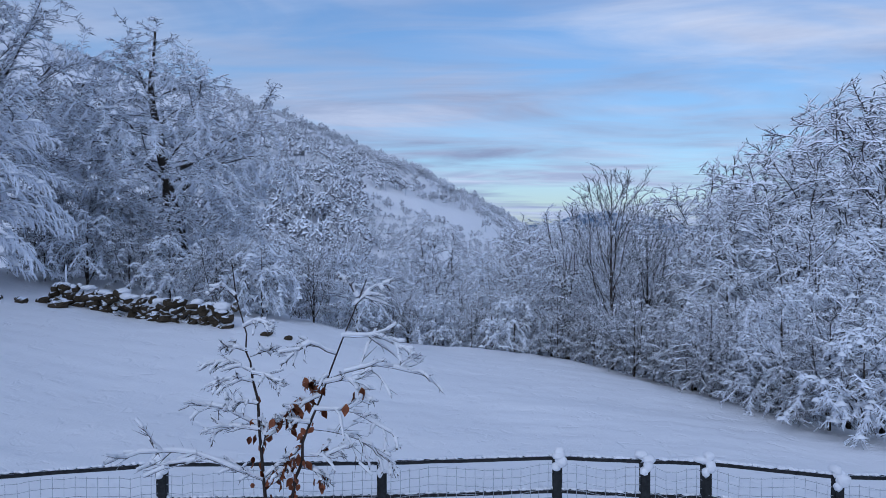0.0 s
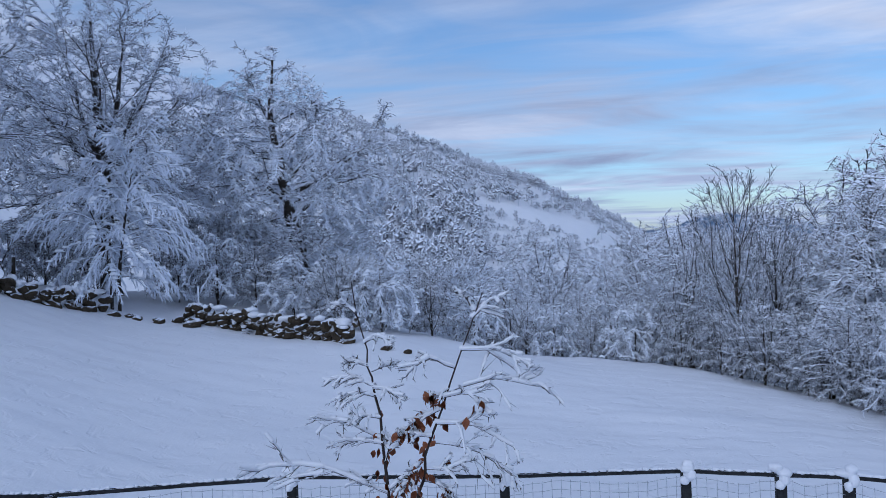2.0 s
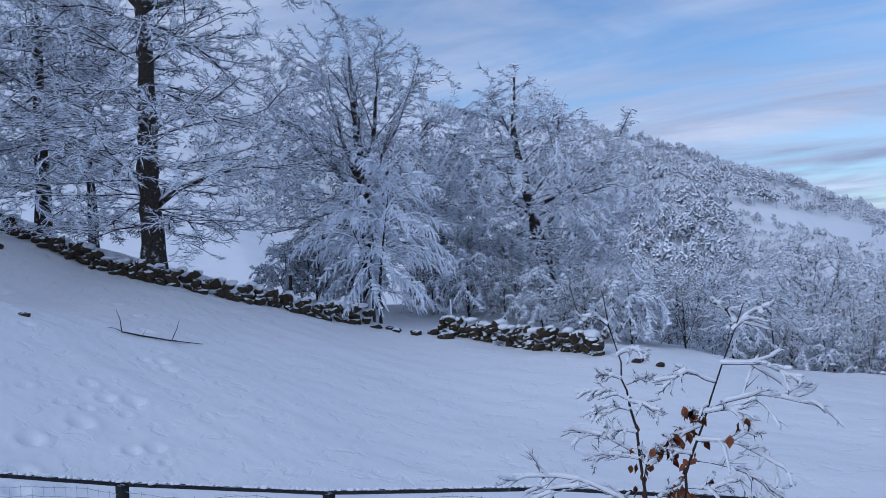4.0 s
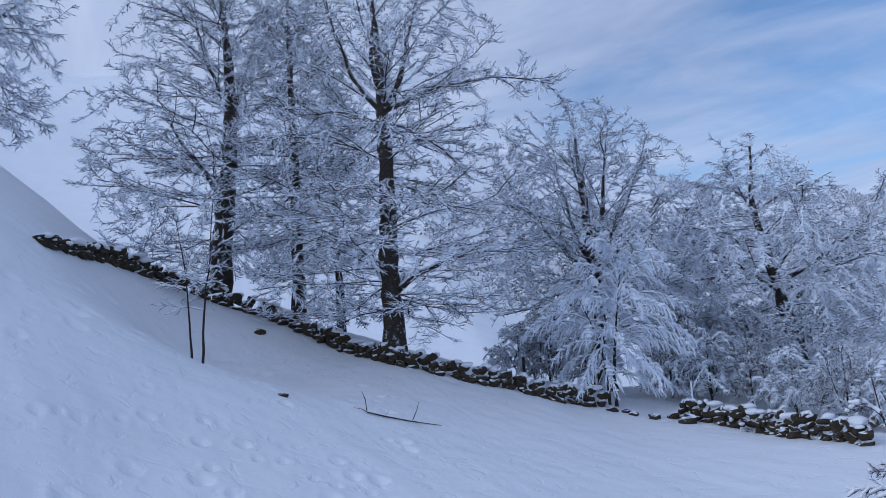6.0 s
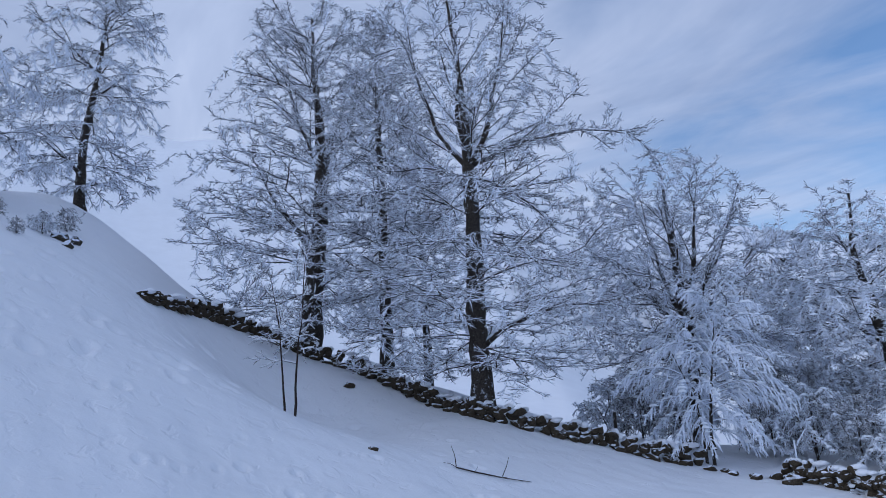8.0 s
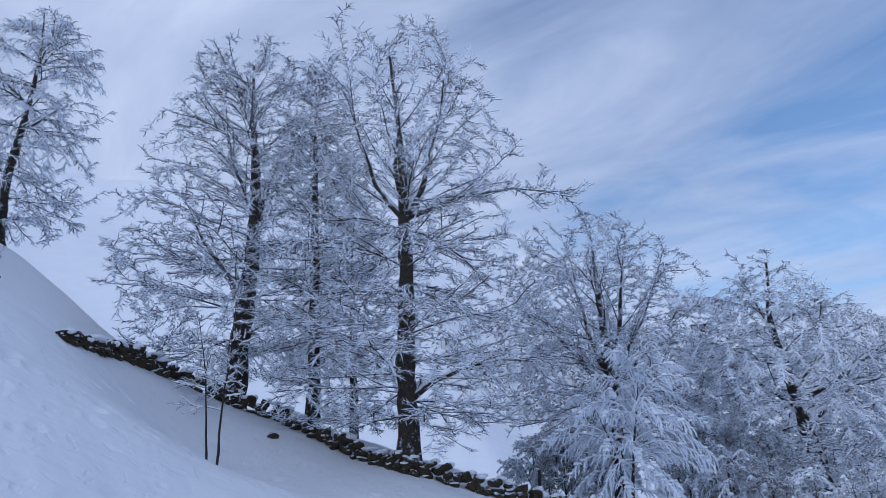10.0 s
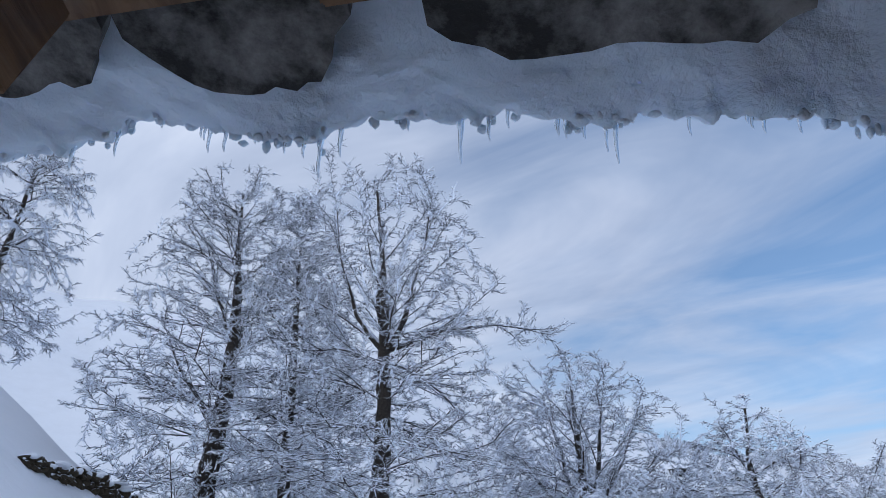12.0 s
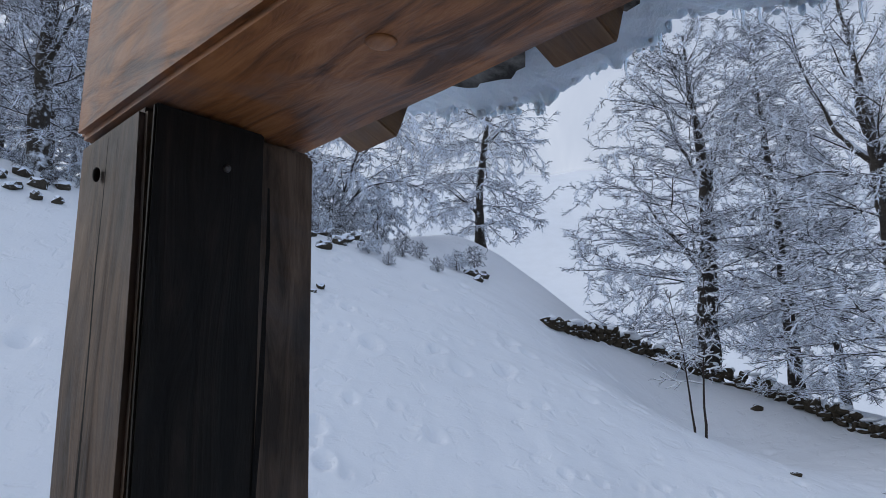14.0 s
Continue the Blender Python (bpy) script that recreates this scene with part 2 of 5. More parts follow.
def make_ground():
    az = np.concatenate([np.arange(-40, 36, 0.4), np.arange(36, 95, 0.22), np.arange(95, 112, 0.4), np.arange(112, 320, 4.0)])
    r = np.concatenate([np.linspace(0.005, 6, 20, endpoint=False), np.linspace(6, 9, 20, endpoint=False), np.arange(9, 27, 0.085), 27 * (60 / 27) ** np.linspace(0, 1, 46), 60 * (4600 / 60) ** np.linspace(0, 1, 80)[1:]])
    A, Rr = np.meshgrid(np.radians(az), r, indexing="ij")
    x, y = -np.sin(A) * Rr, np.cos(A) * Rr
    z = ground_height(x, y) + np.where(Rr < 40, 0.012 * waves(x, y, 5, 0.8), 0)
    for fx, fy, fs in FOOTPRINTS:
        q = ((x - fx) ** 2 + (y - fy) ** 2) / fs ** 2
        z = z - 1.25 * fs * np.exp(-q * 1.4) + 0.03 * np.exp(-((np.sqrt(q) - 1.7) ** 2) * 3)
    na, nr = A.shape
    idx = np.arange(na * nr).reshape(na, nr)
    nxt = np.roll(idx, -1, axis=0)
    f = np.stack([idx[:, :-1], nxt[:, :-1], nxt[:, 1:], idx[:, 1:]], -1).reshape(-1, 4)[:, ::-1]
    v = np.stack([x, y, z], -1).reshape(-1, 3)
    ob = new("ground", mesh_from("ground", v, f, SNOW, True))
    tagged(ob, "deep untouched snow over a sloping meadow and hills", "snow field", kind="structure")


_r = np.random.RandomState(5)
for _k in range(150):
    _a, _d = radians(_r.uniform(44, 94)), _r.uniform(11, 24)
    FOOTPRINTS.append((-math.sin(_a) * _d, math.cos(_a) * _d, _r.uniform(0.07, 0.15)))
FOOTPRINTS += [(-16.96, 2.86, 0.17), (-16.76, 4.75, 0.17), (-17.06, 5.84, 0.16), (-17.56, 8.06, 0.2), (-14.39, 3.46, 0.15), (-17.1, 9.01, 0.14), (-18.71, 6.58, 0.15), (-17.26, 4.34, 0.12),
               (-14.19, 1.31, 0.14), (-15.97, -3.65, 0.2), (-18.97, 6.78, 0.18), (-22.25, 11.25, 0.16), (-17.28, 6.02, 0.16), (-17.92, 9.6, 0.15), (-17.99, 8.46, 0.22), (-21.2, 14.1, 0.15), (-20.4, 15.1, 0.15)]
make_ground()


# ---- trees ----
def unit(v):
    return v / np.maximum(np.linalg.norm(v, axis=-1, keepdims=True), 1e-9)


def shoots(rng, p, d, length, bend, wobble, n):
    """Polylines of n steps from points p along d; bend pulls them up (+) or lets them hang (-)."""
    pts = [p]
    d = d.copy()
    for k in range(n):
        d = unit(d + rng.normal(0, wobble, d.shape) + np.array([0, 0, 1.0]) * (bend / n))
        p = p + d * (length / n)[:, None]
        pts.append(p)
    return np.stack(pts, 1)


def children(rng, lines, radii, count, f0, f1, angle, spread, ratio, flat, parent_len):
    """Start, direction, length and radius of the shoots that leave a set of polylines."""
    n, m, _ = lines.shape
    f = f0 + (f1 - f0) * (np.arange(count)[None, :] + rng.uniform(0, 1, (n, count))) / count
    q = np.clip(f * (m - 1), 0, m - 1.001)
    i = q.astype(int)
    w = (q - i)[..., None]
    rows = np.arange(n)[:, None]
    p = lines[rows, i] * (1 - w) + lines[rows, i + 1] * w
    t = unit(lines[rows, i + 1] - lines[rows, i])
    s = rng.normal(0, 1, t.shape)
    s[..., 2] *= flat
    s = unit(s - (s * t).sum(-1, keepdims=True) * t)
    a = np.radians(rng.normal(angle, spread, f.shape))[..., None]
    d = unit(t * np.cos(a) + s * np.sin(a))
    L = parent_len[:, None] * ratio * (1.15 - 0.75 * f) * rng.uniform(0.6, 1.25, f.shape)
    r = radii[:, None] * np.clip(1.05 - f, 0.15, 1) * 0.55
    return p.reshape(-1, 3), d.reshape(-1, 3), L.ravel(), r.ravel(), f.ravel()


def segments(lines, radii, tip=0.35):
    n, m, _ = lines.shape
    k = 1 - (1 - tip) * np.linspace(0, 1, m)
    r = radii[:, None] * k[None, :]
    return lines[:, :-1].reshape(-1, 3), lines[:, 1:].reshape(-1, 3), r[:, :-1].ravel(), r[:, 1:].ravel()


def sticks(parts, tall=1.9, under=0.75):
    """Four-sided sticks with a ridge up and a ridge down: snow takes the upper faces."""
    p0, p1, r0, r1 = [np.concatenate(c) for c in zip(*parts)]
    d = unit(p1 - p0)
    s = np.cross(d, np.array([0, 0, 1.0]))
    weak = np.linalg.norm(s, axis=1) < 0.15
    s[weak] = np.cross(d[weak], np.array([1.0, 0, 0]))
    s = unit(s)
    u = np.cross(s, d)
    ring = []
    for p, r in ((p0, r0), (p1, r1)):
        for a, b in ((1, 0), (0, tall), (-1, 0), (0, -under)):
            ring.append(p + s * (a * r)[:, None] + u * (b * r)[:, None])
    v = np.stack(ring, 1).reshape(-1, 3)
    base = np.arange(len(p0))[:, None] * 8
    quads = np.array([[0, 1, 5, 4], [1, 2, 6, 5], [2, 3, 7, 6], [3, 0, 4, 7]])
    return v, (base[:, None] + quads[None]).reshape(-1, 4)


def spikes(p0, d, L, r, tall=1.7, under=0.7):
    """Twigs that end in a point: a four-sided needle each."""
    s = np.cross(d, np.array([0, 0, 1.0]))
    s[np.linalg.norm(s, axis=1) < 0.1] = (1, 0, 0)
    s = unit(s)
    u = np.cross(s, d)
    ring = [p0 + s * r[:, None], p0 + u * (tall * r)[:, None], p0 - s * r[:, None], p0 - u * (under * r)[:, None], p0 + d * L[:, None]]
    v = np.stack(ring, 1).reshape(-1, 3)
    base = np.arange(len(p0))[:, None] * 5
    f = np.array([[0, 1, 4], [1, 2, 4], [2, 3, 4], [3, 0, 4]])
    return v, (base[:, None] + f[None]).reshape(-1, 3)


def tube(line, radii, sides=9, seed=0):
    """A round, slightly uneven trunk along one polyline."""
    rng = np.random.RandomState(seed)
    t = unit(np.gradient(line, axis=0))
    s = unit(np.cross(t, np.array([0.0, 1.0, 0.13])))
    u = np.cross(s, t)
    a = np.linspace(0, 2 * math.pi, sides, endpoint=False)
    wob = 1 + 0.10 * rng.normal(0, 1, (len(line), sides))
    v = line[:, None] + (s[:, None] * np.cos(a)[None, :, None] + u[:, None] * np.sin(a)[None, :, None]) * (radii[:, None] * wob)[..., None]
    idx = np.arange(len(line) * sides).reshape(len(line), sides)
    nx = np.roll(idx, -1, axis=1)
    return v.reshape(-1, 3), np.stack([idx[:-1], nx[:-1], nx[1:], idx[1:]], -1).reshape(-1, 4)


def join(pieces):
    vs, fs, off = [], [], 0
    for v, f in pieces:
        vs.append(v)
        fs.append(f + off)
        off += len(v)
    return np.concatenate(vs), np.concatenate(fs)


def along(points, n):
    """n + 1 points spaced evenly along a smooth line through a few given ones."""
    pts = np.array(points, float)
    t = np.concatenate([[0], np.cumsum(np.linalg.norm(np.diff(pts, axis=0), axis=1))])
    q = np.linspace(0, t[-1], 4 * n + 1)
    line = np.stack([np.interp(q, t, pts[:, c]) for c in range(3)], 1)
    for _ in range(2 * n // 3):
        line[1:-1] = 0.25 * line[:-2] + 0.5 * line[1:-1] + 0.25 * line[2:]
    return line[::4]


class Skeleton:
    """A growing tree: joints with a parent each, and their rank (0 trunk, 1 leader or limb, 2 the rest)."""

    def __init__(self):
        self.p, self.up, self.rank, self.chains = [], [], [], []

    def chain(self, line, parent, rank):
        ids = []
        for q in line:
            self.p.append(np.asarray(q, float))
            self.up.append(parent)
            self.rank.append(rank)
            parent = len(self.p) - 1
            ids.append(parent)
        self.chains.append((ids, rank))
        return ids


def fill_crown(sk, rng, goals, stride, sense, near, keep, fall, rounds):
    """Branches reach for the goals from the nearest joints until every goal is met."""
    p, up = np.array(sk.p), np.array(sk.up)
    rank = np.array(sk.rank)
    sprout = np.where(rank > 0)[0]
    best = np.full(len(goals), 1e9)
    who = np.zeros(len(goals), int)

    def meet(ids):
        nonlocal best, who
        for k in range(0, len(ids), 400):
            part_ids = ids[k:k + 400]
            d = np.sqrt(np.maximum(((goals ** 2).sum(1)[:, None] + (p[part_ids] ** 2).sum(1)[None]) - 2 * goals @ p[part_ids].T, 0))
            j = d.argmin(1)
            dj = d[np.arange(len(goals)), j]
            better = dj < best
            best = np.where(better, dj, best)
            who = np.where(better, part_ids[j], who)

    meet(sprout)
    came = np.zeros_like(p)
    inner = up >= 0
    came[inner] = unit(p[inner] - p[up[inner]])
    last = np.zeros_like(p)
    for _ in range(rounds):
        live = best > near
        goals, best, who = goals[live], best[live], who[live]
        if not len(goals):
            break
        pull = best < sense
        if not pull.any():
            break
        ids, inv = np.unique(who[pull], return_inverse=True)
        d = np.zeros((len(ids), 3))
        np.add.at(d, inv, unit(goals[pull] - p[who[pull]]))
        d = unit(unit(d) + keep * came[ids] + rng.normal(0, 0.08, d.shape) + np.array([0, 0, fall]))
        # a joint that would repeat its last shoot is caught between goals: let those go
        stuck = (d * last[ids]).sum(1) > 0.93
        last[ids] = d
        best[np.isin(who, ids[stuck])] = 0.0
        ids, d = ids[~stuck], d[~stuck]
        if not len(ids):
            continue
        fresh = p[ids] + d * stride * rng.uniform(0.8, 1.2, (len(ids), 1))
        first = len(p)
        p, up, came = np.concatenate([p, fresh]), np.concatenate([up, ids]), np.concatenate([came, d])
        last = np.concatenate([last, np.zeros_like(d)])
        rank = np.concatenate([rank, np.full(len(ids), 2)])
        meet(np.arange(first, len(p)))
    return p, up, rank


def girths(up, tip, power):
    """Thickness of every joint from the number of twigs that it carries."""
    load = np.zeros(len(up))
    kids = np.bincount(up[up >= 0], minlength=len(up))
    load[kids == 0] = tip ** power
    for k in range(len(up) - 1, -1, -1):
        if up[k] >= 0:
            load[up[k]] += load[k]
    return load ** (1 / power), kids


def grow_tree(seed, height, radius, crown, trunk=None, leaders=(), limbs=26, limb_span=(0.12, 0.9), rise=((0, 100), (1, 40)), bend=-0.2,
              goals=1900, stride=0.2, near=0.33, sense=1.6, keep=0.8, fall=-0.03, shell=0.45, twig=0.34, twig_fall=0.0, twigs=4, fork=2,
              thick=1.0, load=1.9, under=1.0, layer=0.0, flare=1.35, twig_mat=None, bark_mat=None, squash=1.0, aim=(0.0, 0.0), reach=0.92, hang=0.0, bare=0.62, plain=False, pads=0.1, subs=6):
    """Trunk and crown of one tree, base at the origin, seen along local y.
    crown: (height share, radius in metres) of the outline; leaders: polylines that leave the trunk; shell: how hollow the crown is;
    layer: flattens the sprays into storeys; aim: sideways drift of the crown at its top; hang: share of goals let down below the outline."""
    rng = np.random.RandomState(seed)
    sk = Skeleton()
    trunk = trunk or ((0, 0, 0), (0, 0, height * 0.5), (aim[0] * 0.8, aim[1] * 0.8, height * 0.96))
    tl = along(((trunk[0][0], trunk[0][1], -0.5),) + tuple(trunk), max(10, int(height / 0.45)))
    tl[1:, :2] += np.cumsum(rng.normal(0, 0.012, (len(tl) - 1, 2)), axis=0) * height / 12
    t_ids = sk.chain(tl, -1, 0)
    ch, cr = zip(*crown)
    top = tl[-1, 2]
    stems = [(tl, t_ids, 0)]
    for ld in leaders:
        ld = np.array(ld, float)
        k = int(np.argmin(np.abs(tl[:, 2] - ld[0, 2])))
        ld[0] = tl[k]
        span = np.linalg.norm(np.diff(ld, axis=0), axis=1).sum()
        line = along(ld, max(4, int(span / 0.4)))
        line[1:] += np.cumsum(rng.normal(0, 0.035, (len(line) - 1, 3)), axis=0)
        stems.append((line, sk.chain(line[1:], t_ids[k], 1), 1))
    # limbs off the trunk, spread round it in a spiral
    f = np.linspace(limb_span[0], limb_span[1], limbs) + rng.normal(0, 0.012, limbs)
    turn = rng.uniform(0, 6.28)
    for i, q in enumerate(f):
        k = int(np.clip(np.argmin(np.abs(tl[:, 2] - q * height)), 2, len(tl) - 1))
        if tl[-1, 2] < q * height:
            continue
        a = turn + 2.4 * i + rng.normal(0, 0.35)
        tilt = radians(float(np.interp(q, *zip(*rise))) + rng.normal(0, 8))
        d = np.array([[math.sin(tilt) * math.cos(a), math.sin(tilt) * math.sin(a) * squash, math.cos(tilt)]])
        ln = float(np.interp(q + 0.08, ch, cr)) * reach * rng.uniform(0.7, 1.1)
        line = shoots(rng, tl[k][None], d, np.array([ln]), bend, 0.07, max(5, int(ln / 0.34)))[0]
        stems.append((line, sk.chain(line[1:], t_ids[k], 1), 2))
    # side branches: long, gently curved, spread to both sides of their limb
    for line, ids, kind in stems[1:]:
        span = np.linalg.norm(line[-1] - line[0])
        for s in range(subs if kind == 2 else subs + 2):
            w = (s + rng.uniform(0.2, 0.9)) / (subs + 1)
            k = int(np.clip(w * len(ids), 0, len(ids) - 2))
            tan = unit(line[k + 2] - line[k + 1])
            side = np.cross(tan, np.array([0, 0, 1.0]))
            side = unit(side + 1e-6) * (1 if s % 2 else -1) + rng.normal(0, 0.28, 3)
            d = unit(tan * 0.8 + unit(side) * 0.62 + np.array([0, 0, 0.06]))[None]
            ln = span * 0.56 * (1.12 - w) * rng.uniform(0.8, 1.2) + 0.3
            sub = shoots(rng, line[k + 1][None], d, np.array([ln]), bend * 0.6, 0.06, max(4, int(ln / 0.3)))[0]
            sk.chain(sub[1:], ids[k], 1)
    for k in t_ids:
        if sk.p[k][2] > bare * height:
            sk.rank[k] = 1
    # goals inside the outline, more of them towards its surface
    h = rng.uniform(0, 1, goals * 6)
    w = np.interp(h, ch, cr)
    pick = (rng.uniform(0, max(cr) ** 1.6, len(h)) < w ** 1.6) & (h > ch[0]) & (h < ch[-1])
    h = h[pick][:goals]
    n = len(h)
    a = rng.uniform(0, 6.28, n)
    lumpy = 1 + 0.16 * np.sin(3 * a + 9 * h + seed) + 0.12 * np.sin(5 * a - 17 * h + 2 * seed)
    q = rng.uniform(shell ** 2, 1, n) ** 0.5
    r = np.interp(h, ch, cr) * q * lumpy
    z = h * height
    if layer > 0:
        z = z + layer * np.sin(z * 5.2 + 2 * np.sin(2 * a + seed))
    c = np.interp(np.clip(z, 0, top), tl[:, 2], tl[:, 0]), np.interp(np.clip(z, 0, top), tl[:, 2], tl[:, 1])
    g = np.stack([c[0] + r * np.cos(a), c[1] + r * np.sin(a) * squash, z - hang * height * q ** 3 * rng.uniform(0, 1, n)], 1)
    if leaders:
        extra = []
        for line, _, _ in stems[1:len(leaders) + 1]:
            m = max(6, int(len(line) * goals / 500))
            j = rng.randint(len(line) // 3, len(line), m)
            extra.append(line[j] + rng.normal(0, 0.5, (m, 3)))
        g = np.concatenate([g] + extra)
    g = g[g[:, 2] > 0.35]
    p, up, rank = fill_crown(sk, rng, g, stride, sense, near, keep, fall, 70)
    girth, kids = girths(up, 0.0075 * thick, 2.2)
    # smooth the thin branches
    inner = np.where((rank == 2) & (kids > 0))[0]
    heavy = np.full(len(p), -1)
    order = np.argsort(girth)
    heavy[up[order][up[order] >= 0]] = order[up[order] >= 0]
    for _ in range(4):
        p[inner] = 0.5 * p[inner] + 0.25 * p[up[inner]] + 0.25 * p[heavy[inner]]
    wood = []
    taper = np.interp(np.clip(tl[:, 2] / height, 0, 1), (0, 0.45, 0.75, 1), (1, 0.66, 0.26, 0.05)) * radius
    taper = taper * (1 + (flare - 1) * np.exp(-np.clip(tl[:, 2], 0, None) / 0.55))
    wood.append(tube(tl, taper, 12, seed))
    for line, ids, k in stems[1:len(leaders) + 1]:
        base = float(np.interp(line[0, 2], tl[:, 2], taper))
        wood.append(tube(line, 0.010 + min(base * 0.6, 0.4 * radius, 0.024 * 0.4 * len(line)) * np.linspace(1, 0.0, len(line)) ** 1.3, 8, seed + len(wood)))
    done = {i for _, ids, k in stems[:len(leaders) + 1] for i in ids}
    for ids, rk in sk.chains:
        if ids[0] in done or rk != 1:
            continue
        line = np.concatenate([p[up[ids[0]]][None], p[ids]])
        r0 = min(girth[ids[0]] * 0.7 + 0.012, 0.34 * float(np.interp(line[0, 2], tl[:, 2], taper)) + 0.01)
        wood.append(tube(line, np.linspace(r0, 0.012, len(line)), 6, ids[0]))
    thin = np.where((rank == 2))[0]
    ga = np.minimum(girth[up[thin]], girth[thin] * 1.35)
    ga = np.where(rank[up[thin]] < 2, girth[thin], ga)
    floor_r = 0.0095 * thick
    body = sticks([(p[up[thin]], p[thin], np.maximum(ga, floor_r), np.maximum(girth[thin], floor_r))], load, under)
    # twigs in flat sprays from the thin branches and the ends of limbs
    host = np.where((rank > 0) & (up >= 0) & (girth < 0.034 * max(thick, 1.0)))[0]
    host = np.repeat(host, twigs)
    t = unit(p[host] - p[up[host]])
    side = np.cross(t, np.array([0, 0, 1.0]))
    side[np.linalg.norm(side, axis=1) < 0.2] = (1, 0, 0)
    side = unit(side) * np.where(np.arange(len(host)) % 2, 1, -1)[:, None] + rng.normal(0, 0.42, t.shape)
    ang = np.radians(rng.normal(48, 15, len(host)))[:, None]
    d = unit(t * np.cos(ang) + unit(side) * np.sin(ang) + np.array([0, 0, twig_fall]))
    s = p[up[host]] + (p[host] - p[up[host]]) * rng.uniform(0, 1, (len(host), 1))
    ln = twig * rng.uniform(0.45, 1.2, len(host))
    mid = s + d * (ln * 0.5)[:, None]
    d2 = unit(d + rng.normal(0, 0.22, d.shape) + np.array([0, 0, twig_fall * 0.8]))
    r = np.full(len(host), floor_r)
    pieces = [] if plain else [sticks([(s, mid, r, r * 0.9)], load, under)]
    needles = [spikes(s, unit(d + d2), ln, r, load, under)] if plain else [spikes(mid, d2, ln * 0.55, r, load, under)]
    for k in range(fork):
        w = rng.uniform(0.2, 0.9, (len(host), 1))
        sp = np.where(w < 0.5, s + (mid - s) * (w / 0.5), mid + d2 * (ln * 0.55)[:, None] * (w - 0.5))
        sd = unit(d + rng.normal(0, 0.75, d.shape) * np.array([1, 1, 0.6]) + np.array([0, 0, twig_fall * 0.6]))
        needles.append(spikes(sp, sd, ln * rng.uniform(0.3, 0.6, len(host)), r * 0.9, load, under))
    sv, sf = join([body] + pieces)
    cv, cf = join([(sv, np.concatenate([sf[:, [0, 1, 2]], sf[:, [0, 2, 3]]]))] + needles)
    bv, bf = join(wood)
    # soft pads of snow caught on forks and sprays
    seat = np.where((rank > 0) & (rng.uniform(0, 1, len(p)) < pads))[0]
    size = rng.uniform(0.035, 0.085, len(seat)) * (1.0 if pads < 0.15 else 1.5)
    return (mesh_from("trunk", bv, bf, bark_mat or BARK, True), mesh_from("crown", cv, cf, twig_mat or TWIG, False), mesh_from("snow_load", *snow_pads(rng, p[seat] + np.array([0, 0, 0.02]), size), TREE_SNOW, True))


def snow_pads(rng, p, size):
    """Low six-sided cushions, eighteen triangles each."""
    a = np.arange(6) * math.pi / 3
    rim = np.stack([np.cos(a), np.sin(a), np.full(6, -0.1)], 1)
    mid = np.stack([0.6 * np.cos(a + 0.3), 0.6 * np.sin(a + 0.3), np.full(6, 0.38)], 1)
    shape = np.concatenate([rim, mid, [[0, 0, 0.55]]])
    k = np.arange(6)
    n = (k + 1) % 6
    f = np.concatenate([np.stack([k, n, k + 6], 1), np.stack([n, n + 6, k + 6], 1), np.stack([k + 6, n + 6, np.full(6, 12)], 1)])
    jig = 1 + rng.normal(0, 0.22, (len(p), 13, 1))
    v = p[:, None] + shape[None] * jig * size[:, None, None] * rng.uniform(0.7, 1.35, (len(p), 1, 3))
    return v.reshape(-1, 3), (np.arange(len(p))[:, None, None] * 13 + f[None]).reshape(-1, 3)


def bearing(x, y):
    """Degrees to the left of north at which a place lies from the porch."""
    return math.degrees(math.atan2(-x, y))


def plant(meshes, x, y, label, name="tree", turn=0.0, size=1.0, group="", category="tree", sink=0.05):
    ob = thing(name, pose(x, y, at_ground(x, y) - sink, 0, 0, turn) @ Matrix.Scale(size, 4), label, category, group)
    part("trunk", meshes[0], ob)
    part("crown", meshes[1], ob, "fine branches loaded with fresh snow")
    tagged(part("snow_load", meshes[2], ob, "soft pads of snow caught in the forks"), kind="stuff")
    return ob


# the tall beeches along the stone wall
BEECH_RISE = ((0.0, 100), (0.2, 88), (0.5, 78), (0.8, 58), (1.0, 30))
ROW = "beeches along the stone wall"
beech_a = grow_tree(11, 15.5, 0.37, ((0.07, 2.6), (0.14, 4.2), (0.25, 4.9), (0.38, 4.3), (0.48, 3.4), (0.58, 3.7), (0.7, 3.7), (0.82, 3.5), (0.91, 3.3), (0.97, 2.6), (1.0, 1.7)),
                    ((0, 0, 0), (0.02, 0, 5.0), (0.05, 0, 8.3), (0.0, 0, 10.9), (-0.35, 0, 14.6)),
                    (((0, 0, 8.4), (-0.8, 0.2, 9.5), (-1.45, 0.3, 11.2), (-2.1, 0.3, 13.8)), ((0, 0, 8.2), (0.65, -0.3, 9.5), (0.95, -0.4, 11.2), (1.7, -0.5, 13.8)),
                     ((0, 0, 8.3), (1.8, 0, 9.1), (3.8, 0.2, 9.5), (5.9, 0.3, 9.2)), ((0, 0, 7.7), (-1.2, -0.3, 8.5), (-2.9, -0.5, 8.4)), ((0, 0, 7.9), (1.0, 0.2, 7.9), (2.0, 0.3, 7.2), (2.8, 0.3, 6.2)),
                     ((0, 0, 8.6), (0.2, 0.9, 10.0), (0.3, 1.7, 12.0)), ((0, 0, 8.6), (-0.2, -0.9, 10.0), (0.2, -1.6, 12.4)), ((0, 0, 2.0), (1.0, -0.3, 3.0), (2.6, -0.5, 3.4), (4.6, -0.6, 3.4))),
                    34, (0.1, 0.56), BEECH_RISE, -0.1, 2000, layer=0.2)
